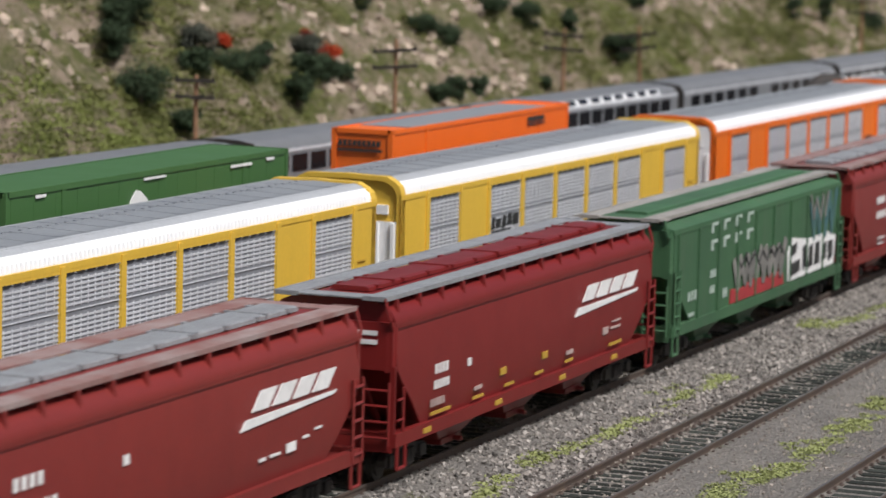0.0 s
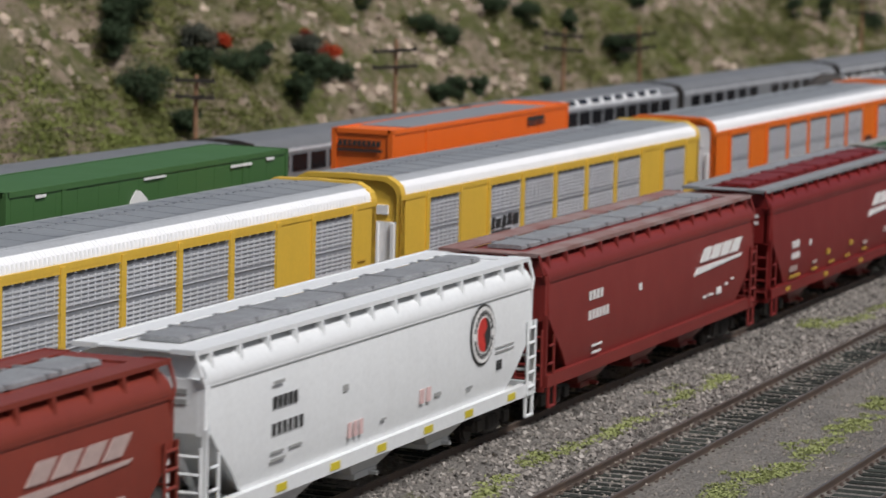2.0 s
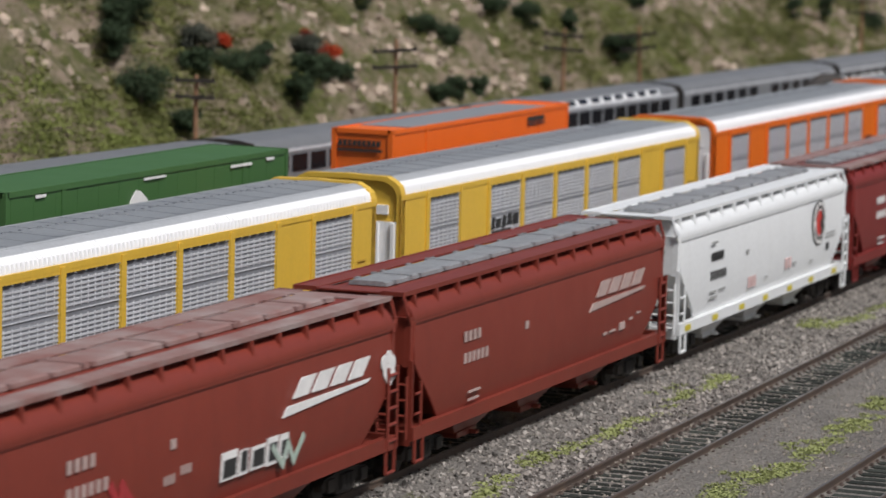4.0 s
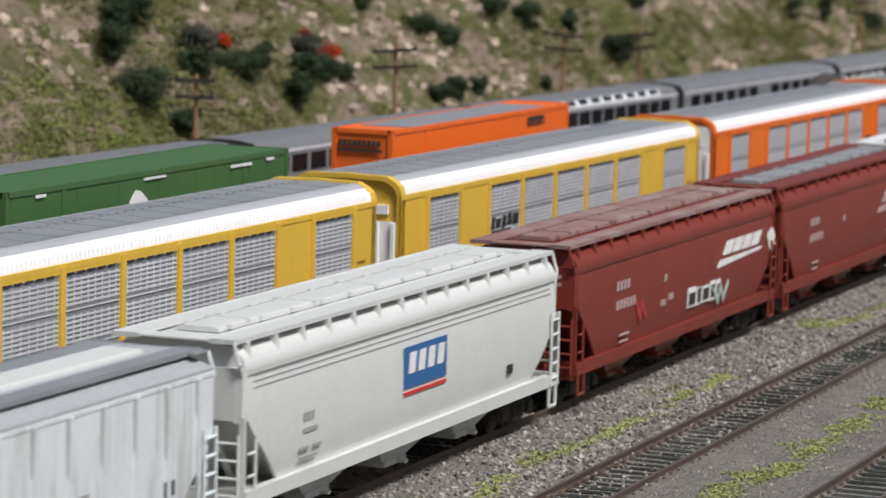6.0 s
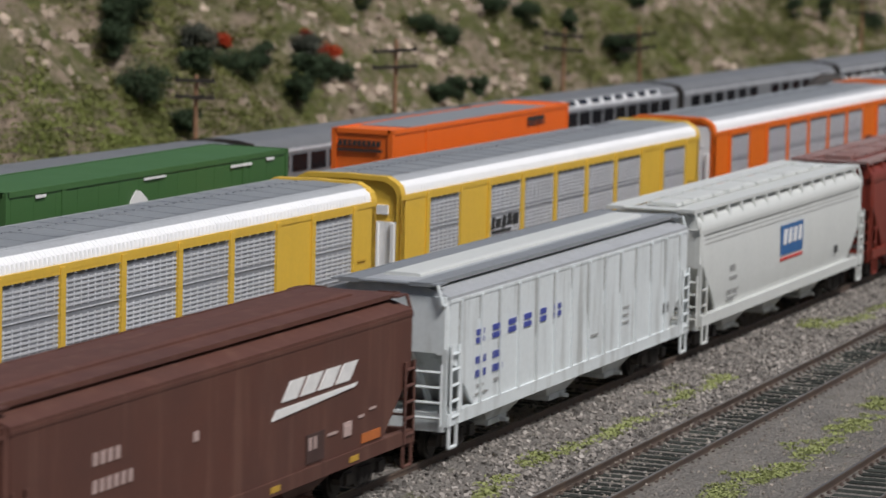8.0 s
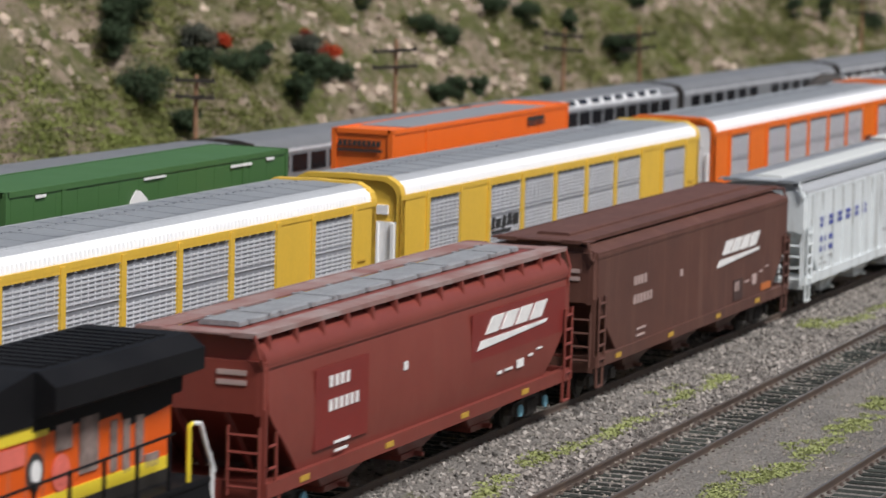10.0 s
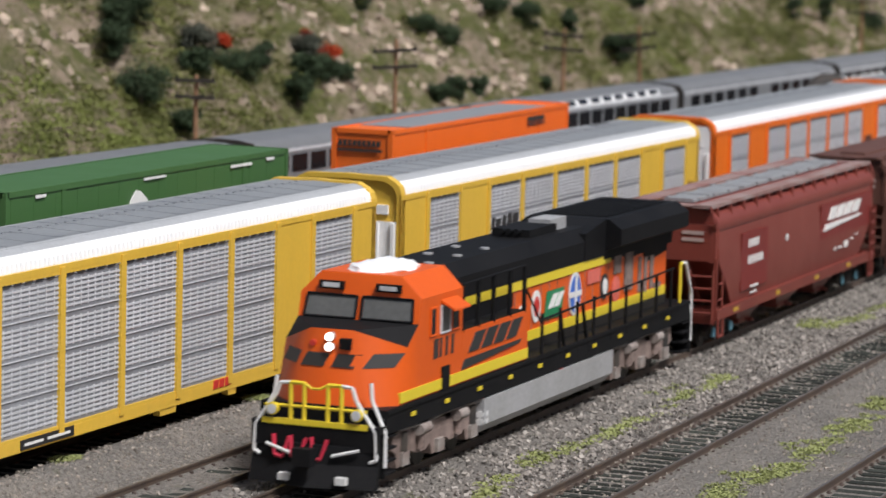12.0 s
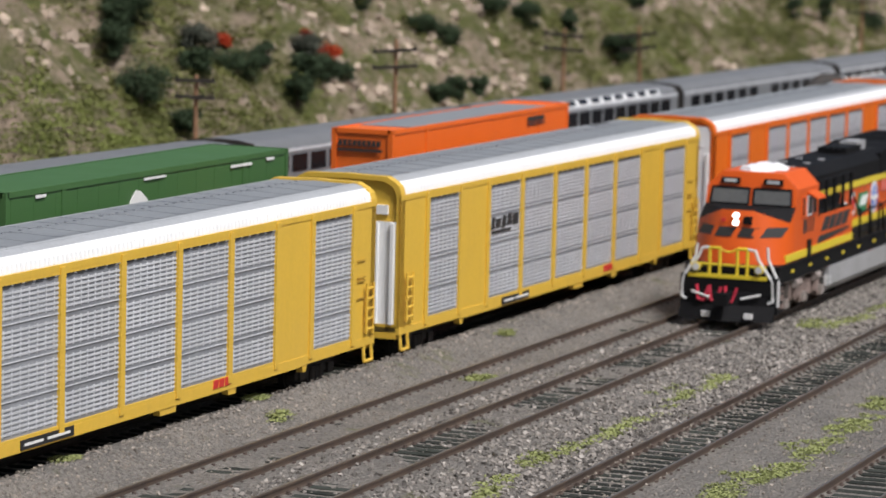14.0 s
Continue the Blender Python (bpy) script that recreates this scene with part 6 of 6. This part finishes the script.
# round emblem of the white car
bm = bmesh.new()
disc_y(bm, 5.53, 2.78, 0.78, 0.72, Y + 0.0, 32)
emb = part("emblem", bm, M_LETTER_K, CAR_N, "round black, white and red emblem")
bm = bmesh.new()
disc_y(bm, 5.53, 2.78, 0.72, 0.66, Y - 0.014, 32)
part("emblem_ring", bm, M_LETTER_W, emb)
bm = bmesh.new()
for k in range(22):
    if k in (0, 11):
        continue
    a = k * 2 * math.pi / 22
    x, z = 5.53 + 0.56 * math.cos(a), 2.78 + 0.51 * math.sin(a)
    disc_y(bm, x, z, 0.062, 0.075, Y - 0.03, 6, 0.006)
part("emblem_lettering", bm, M_LETTER_K, emb)
bm = bmesh.new()
disc_y(bm, 5.53, 2.78, 0.42, 0.4, Y - 0.028, 28)
part("emblem_disc", bm, M_RED, emb)
bm = bmesh.new()
prism_y(bm, [(5.53 + 0.42 * math.cos(a), 2.78 + 0.4 * math.sin(a)) for a in [-1.45 + 2.9 * i / 14 for i in range(15)]] + [(5.7, 2.95), (5.5, 2.78), (5.62, 2.55)], Y - 0.048, Y - 0.03)
part("emblem_half", bm, M_LETTER_K, emb)
marks(CAR_N, [(-6.1, 2.66, 1.25, 0.28), (-6.15, 2.12, 1.6, 0.28), (6.5, 1.8, 0.4, 0.26)], M_LETTER_K, Y)
marks(CAR_N, [(-6.2, 1.75, 0.6, 0.1), (-5.3, 1.75, 0.6, 0.1), (-6.2, 1.6, 0.7, 0.1), (-6.1, 3.15, 0.5, 0.12), (-2.6, 2.5, 0.25, 0.25), (4.6, 1.6, 0.3, 0.1), (6.4, 2.2, 1.2, 0.08), (6.4, 2.32, 1.2, 0.06), (2.6, 1.7, 0.35, 0.14), (-0.5, 1.62, 0.25, 0.08)], M_GREYMARK, Y)
marks(CAR_N, [(-2.3, 1.5, 0.9, 0.36), (1.7, 1.66, 0.8, 0.36)], M_PALEPINK, Y)
for x in (-8.6, -6.0, -3.3, -0.8, 1.9, 4.4, 7.2):
    flat_mark(CAR_N, x, x + 0.5, 0.98, 1.14, -HY - 0.095, M_MARKY, 0, "reflector")
for x in (-7.5, -3.0, 1.5, 5.5):
    for c in (CAR_0, CAR_D, CAR_C):
        flat_mark(c, x, x + 0.45, 1.0, 1.12, -HY - 0.095, M_MARKGOLD, 0, "reflector")

# square emblem of the pale grey car
bm = bmesh.new()
box(bm, -0.95, 1.55, Y - 0.012, Y + 0.012, 2.14, 3.06)
emb = part("emblem", bm, M_EMBLEM, CAR_K, "blue square emblem with white slanted blocks")
for i in range(4):
    a = -0.72 + i * 0.56
    bm = bmesh.new()
    prism_y(bm, [(a, 2.46), (a + 0.36, 2.46), (a + 0.44, 2.92), (a + 0.08, 2.92)], Y - 0.024, Y - 0.01)
    part("emblem_block", bm, M_LETTER_W, emb)
flat_mark(CAR_K, -0.95, 1.55, 1.98, 2.06, Y, M_RED, 0, "emblem_underline")
for z in (3.2, 3.32, 3.43):
    flat_mark(CAR_K, -8.6, 8.6, z, z + 0.03, -HY - 0.04 + 0.11 * (z - 2.28) ** 2 / 1.5625, M_GREYMARK, 0, "pin_stripe")
marks(CAR_K, [(-6.3, 2.2, 0.6, 0.2), (-6.3, 1.95, 0.7, 0.16), (-6.5, 1.6, 0.5, 0.12), (-5.8, 1.6, 0.4, 0.12), (-6.5, 1.42, 0.9, 0.1)], M_GREYMARK, Y)
flat_mark(CAR_K, 5.55, 5.9, 1.62, 1.84, Y, M_LETTER_K, 0, "stencil")

# ribbed blue-grey car
for i in range(6):
    a = -7.3 + i * 1.06
    bm = bmesh.new()
    yy = -HY - 0.055
    box(bm, a, a + 0.5, yy - 0.012, yy + 0.012, 2.62, 2.75)
    box(bm, a, a + 0.5, yy - 0.012, yy + 0.012, 2.81, 2.94)
    part("brand_block", bm, M_BLUE, CAR_P)
marks(CAR_P, [(-7.3, 2.12, 0.7, 0.2), (-6.2, 2.12, 0.55, 0.2), (-7.3, 1.8, 0.7, 0.2), (-6.2, 1.8, 0.7, 0.2)], M_BLUE, Y)
marks(CAR_P, [(-7.2, 1.55, 0.4, 0.14), (-6.1, 1.55, 0.4, 0.14), (-7.3, 1.38, 0.8, 0.1), (3.4, 2.2, 0.5, 0.1), (3.4, 2.0, 0.5, 0.1), (3.4, 1.8, 0.5, 0.1), (0.6, 1.75, 0.8, 0.12)], M_GREYMARK, Y)
flat_mark(CAR_P, 6.9, 7.3, 1.7, 1.98, Y, M_LETTER_K, 0, "stencil")
r = random.Random(8)
for i in range(14):
    a, z = -8.3 + 16.6 * i / 13 - 0.13, r.uniform(2.2, 3.2)
    bm = bmesh.new()
    prism_y(bm, [(a, 3.72), (a + 0.02, z + 0.2), (a + 0.05, z), (a + 0.07, z + 0.3), (a + 0.08, 3.72)], -HY - 0.052, -HY - 0.041)
    part("dirt_streak", bm, M_GREYMARK, CAR_P, "dark run of grime beside a rib")
# green car
bm = bmesh.new()
prism_y(bm, [(-3.5, 1.26), (2.2, 1.26), (2.1, 1.62), (1.2, 1.75), (0.3, 1.64), (-1.2, 1.78), (-2.4, 1.6), (-3.45, 1.68)], Y - 0.02, Y + 0.01)
part("graffiti", bm, M_SPRAY_R, CAR_G, "red sprayed block")
scrawl(CAR_G, -3.1, 2.1, 1.75, 2.45, 17, 0.3, M_SPRAY_G, 4, Y - 0.02)
scrawl(CAR_G, -3.0, 2.0, 2.2, 2.55, 12, 0.09, M_LETTER_K, 5, Y - 0.035)
bm = bmesh.new()
prism_y(bm, [(2.7, 1.27), (8.1, 1.3), (8.3, 2.2), (7.2, 2.42), (5.0, 2.38), (3.0, 2.6), (2.6, 2.1)], Y - 0.02, Y + 0.01)
part("graffiti", bm, M_LETTER_W, CAR_G, "white sprayed outline block")
for i, (a, b, c, d) in enumerate(((2.95, 4.0, 1.4, 1.85), (3.0, 3.5, 2.0, 2.4), (4.25, 4.75, 1.45, 2.25), (4.95, 5.5, 1.45, 2.2), (5.75, 6.3, 1.5, 2.2), (6.5, 7.1, 1.5, 2.1), (7.3, 7.9, 1.45, 2.1))):
    r = random.Random(i)
    bm = bmesh.new()
    prism_y(bm, [(a + r.uniform(-.1, .1), c), (b, c + r.uniform(0, .12)), (b + r.uniform(-.15, .15), d), (a + r.uniform(0, .2), d - r.uniform(0, .1))], Y - 0.04, Y - 0.015)
    part("graffiti", bm, M_LETTER_K, CAR_G)
scrawl(CAR_G, 5.2, 8.2, 2.5, 3.5, 9, 0.24, M_SPRAY_BL, 7, Y - 0.015)
scrawl(CAR_G, 5.2, 7.2, 3.0, 3.6, 7, 0.14, M_SPRAY_G, 8, Y - 0.03)
for z in (3.0, 3.5):
    for i in range(4):
        a = -5.5 + i * 1.2
        bm = bmesh.new()
        box(bm, a, a + 0.2, Y - 0.01, Y + 0.01, z, z + 0.3)
        box(bm, a + 0.2, a + 0.6, Y - 0.01, Y + 0.01, z + 0.2, z + 0.3)
        part("brand_block", bm, M_SPRAY_PALE, CAR_G)
marks(CAR_G, [(-7.6, 1.75, 0.9, 0.3), (-5.5, 1.75, 0.5, 0.25), (-5.5, 2.2, 0.6, 0.25), (-4.2, 1.5, 0.5, 0.3), (-7.5, 1.3, 0.5, 0.16)], M_SPRAY_PALE, Y)
# faded car with small graffiti
for i, (a, b) in enumerate(((0.3, 1.0), (1.1, 1.5), (1.65, 2.3), (2.4, 2.9), (3.0, 3.4))):
    r = random.Random(40 + i)
    for grow, m, yy in ((0.09, M_LETTER_W, Y), (0.0, M_LETTER_K, Y - 0.02)):
        bm = bmesh.new()
        z0, z1 = 1.66 + r.uniform(0, 0.05), 2.02 + r.uniform(-0.05, 0.05)
        prism_y(bm, [(a - grow, z0 - grow), (b - 0.14 + grow, z0 - grow), (b - 0.1 + grow, z1 + grow), (a + 0.06 - grow, z1 + grow)], yy - 0.008, yy + 0.008)
        part("graffiti", bm, m, CAR_B)
scrawl(CAR_B, 2.6, 4.0, 1.5, 1.9, 5, 0.14, M_SPRAY_PALE, 11, Y - 0.03)
bm = bmesh.new()
for k, (dx, dz, r) in enumerate(((0, 0, .24), (.24, .1, .2), (-.18, .16, .17), (.1, -.2, .18), (.3, -.14, .13), (.05, .26, .15))):
    disc_y(bm, 8.5 + dx, 2.72 + dz, r, r, Y - 0.002 * k, 12)
part("graffiti", bm, M_LETTER_W, CAR_B, "white sprayed cloud shape")
scrawl(CAR_B, -4.3, -3.5, 1.85, 2.2, 4, 0.2, M_SPRAY_R, 12)
marks(CAR_B, [(-2.2, 1.9, 0.5, 0.2), (-1.5, 2.0, 0.5, 0.2)], M_STENCIL, Y)
# old brown car: patches
flat_mark(CAR_C, 3.3, 4.2, 1.3, 1.9, Y, mat("brown_patch", (0.06, 0.03, 0.025), 0.7), 0, "paint_patch")
marks(CAR_C, [(3.4, 1.55, 0.5, 0.3), (5.2, 1.5, 0.4, 0.4)], M_STENCIL, Y - 0.01)
flat_mark(CAR_C, 6.2, 7.2, 1.3, 1.5, Y, mat("rust_orange_patch", (0.5, 0.14, 0.03), 0.7), 0, "paint_patch")
# bright glints on the axle ends under the maroon car, painted as pale blue discs
M_AXLE_GLINT = mat("axle_glint_blue", (0.2, 0.5, 0.65), 0.4)
for xt in (-HX + 1.75, HX - 1.75):
    for dx in (-0.88, 0.88):
        bm = bmesh.new()
        rod(bm, (xt + dx, -1.17, 0.45), (xt + dx, -1.24, 0.45), 0.15, 12)
        part("axle_cap", bm, M_AXLE_GLINT, CAR_D, "pale blue disc painting the glint on an axle end")

# autoracks: plates and dark blocks
RY = -RACK_Y - 0.07
for c, x0, x1 in ((RACK_1, -5.75, -3.4), (RACK_2, -5.5, -3.25)):
    flat_mark(c, x0, x1, 0.9, 1.12, RY + 0.01, M_PLATE, 0, "number_plate")
    marks(c, [(x0 + 0.15, 0.96, 0.8, 0.1), (x0 + 1.15, 0.96, 1.0, 0.1)], M_LETTER_W, RY - 0.01)
for c in (RACK_1, RACK_2):
    for i in range(3):
        flat_mark(c, 3.5 + i * 0.32, 3.75 + i * 0.32, 0.98, 1.18, RY + 0.01, M_RED, 0.05, "brand_block")
    for z in (3.2, 2.75, 2.65, 2.2):
        marks(c, [(12.0, z, 0.5, 0.07)], M_MARKGOLD, RY + 0.01)
for a, b, c, d in ((-6.45, -6.2, 3.2, 3.55), (-6.1, -5.75, 3.22, 3.5), (-5.6, -5.3, 3.2, 3.55), (-5.15, -4.85, 3.25, 3.58), (-4.75, -4.3, 3.22, 3.55), (-6.4, -4.9, 3.08, 3.16)):
    flat_mark(RACK_2, a, b, c, d, -RACK_Y - 0.035, M_LETTER_K, 0.08, "brand_block")
flat_mark(RACK_3, 7.0, 8.5, 3.15, 3.35, RY + 0.03, mat("brown_patch_dark", (0.1, 0.03, 0.02), 0.6), 0, "paint_patch")

# containers
yb = -1.22 - 0.01
gx = 15.4 + 8.1
bm = bmesh.new()
prism_y(bm, [(21.6 - gx, 1.55), (22.95 - gx, 1.55), (22.8 - gx, 1.85), (22.4 - gx, 2.1), (22.15 - gx, 2.14), (21.9 - gx, 1.95)], yb - 0.012, yb + 0.012)
part("badge", bm, M_LETTER_W, GC, "white shield-shaped badge")
marks(GC, [(22.6 - gx, 2.34, 1.25, 0.1), (27.8 - gx, 2.28, 1.35, 0.13), (16.85 - gx, 2.33, 0.5, 0.13), (30.1 - gx, 2.33, 0.5, 0.13), (24.2 - gx, 1.55, 0.2, 0.25), (24.8 - gx, 1.55, 0.35, 0.25)], M_LETTER_W, yb)
for i in range(9):
    y0 = 0.8 - i * 0.16
    end_mark(OC, -8.1 - 0.01, y0 - 0.125, y0, 2.06, 2.26, M_LETTER_K, -0.03)
end_mark(OC, -8.1 - 0.01, -0.68, 0.8, 1.9, 1.99, M_LETTER_K)
for i in range(5):
    flat_mark(OC, 3.9 + i * 0.34, 4.16 + i * 0.34, 2.16, 2.34, -1.03, M_LETTER_K, 0.03, "brand_block")
flat_mark(OC, 3.9, 5.6, 2.06, 2.11, -1.03, M_LETTER_K, 0, "brand_block")
# pale lettering on the last coach
for i in range(6):
    flat_mark(COACHES[4], -10.8 + i * 1.25, -9.9 + i * 1.25, 3.66, 3.98, -1.56, M_LETTER_W, 0.15, "brand_block")
# ---------------- motion ----------------
def run(t):
    """How far the train has gone at t, in metres of the prototype; it rolls away along +x, slightly faster towards the end."""
    d = t - 12.5
    return 15.533 * d + 0.046 * d * d + 0.001 * d ** 3


TRAIN = [(LOCO, 30.9), (CAR_D, 53.55), (CAR_C, 73.6), (CAR_P, 93.8), (CAR_K, 113.3), (CAR_B, 132.9), (CAR_A, 152.0), (CAR_N, 171.5), (CAR_1, 190.6), (CAR_0, 210.6), (CAR_G, 230.4), (CAR_E, 250.2)]


def motions():
    for car, x in TRAIN:
        walk(car, [(t, at(x + run(t), 0, 0)) for t in [0.5 * i for i in range(29)]])


motions()
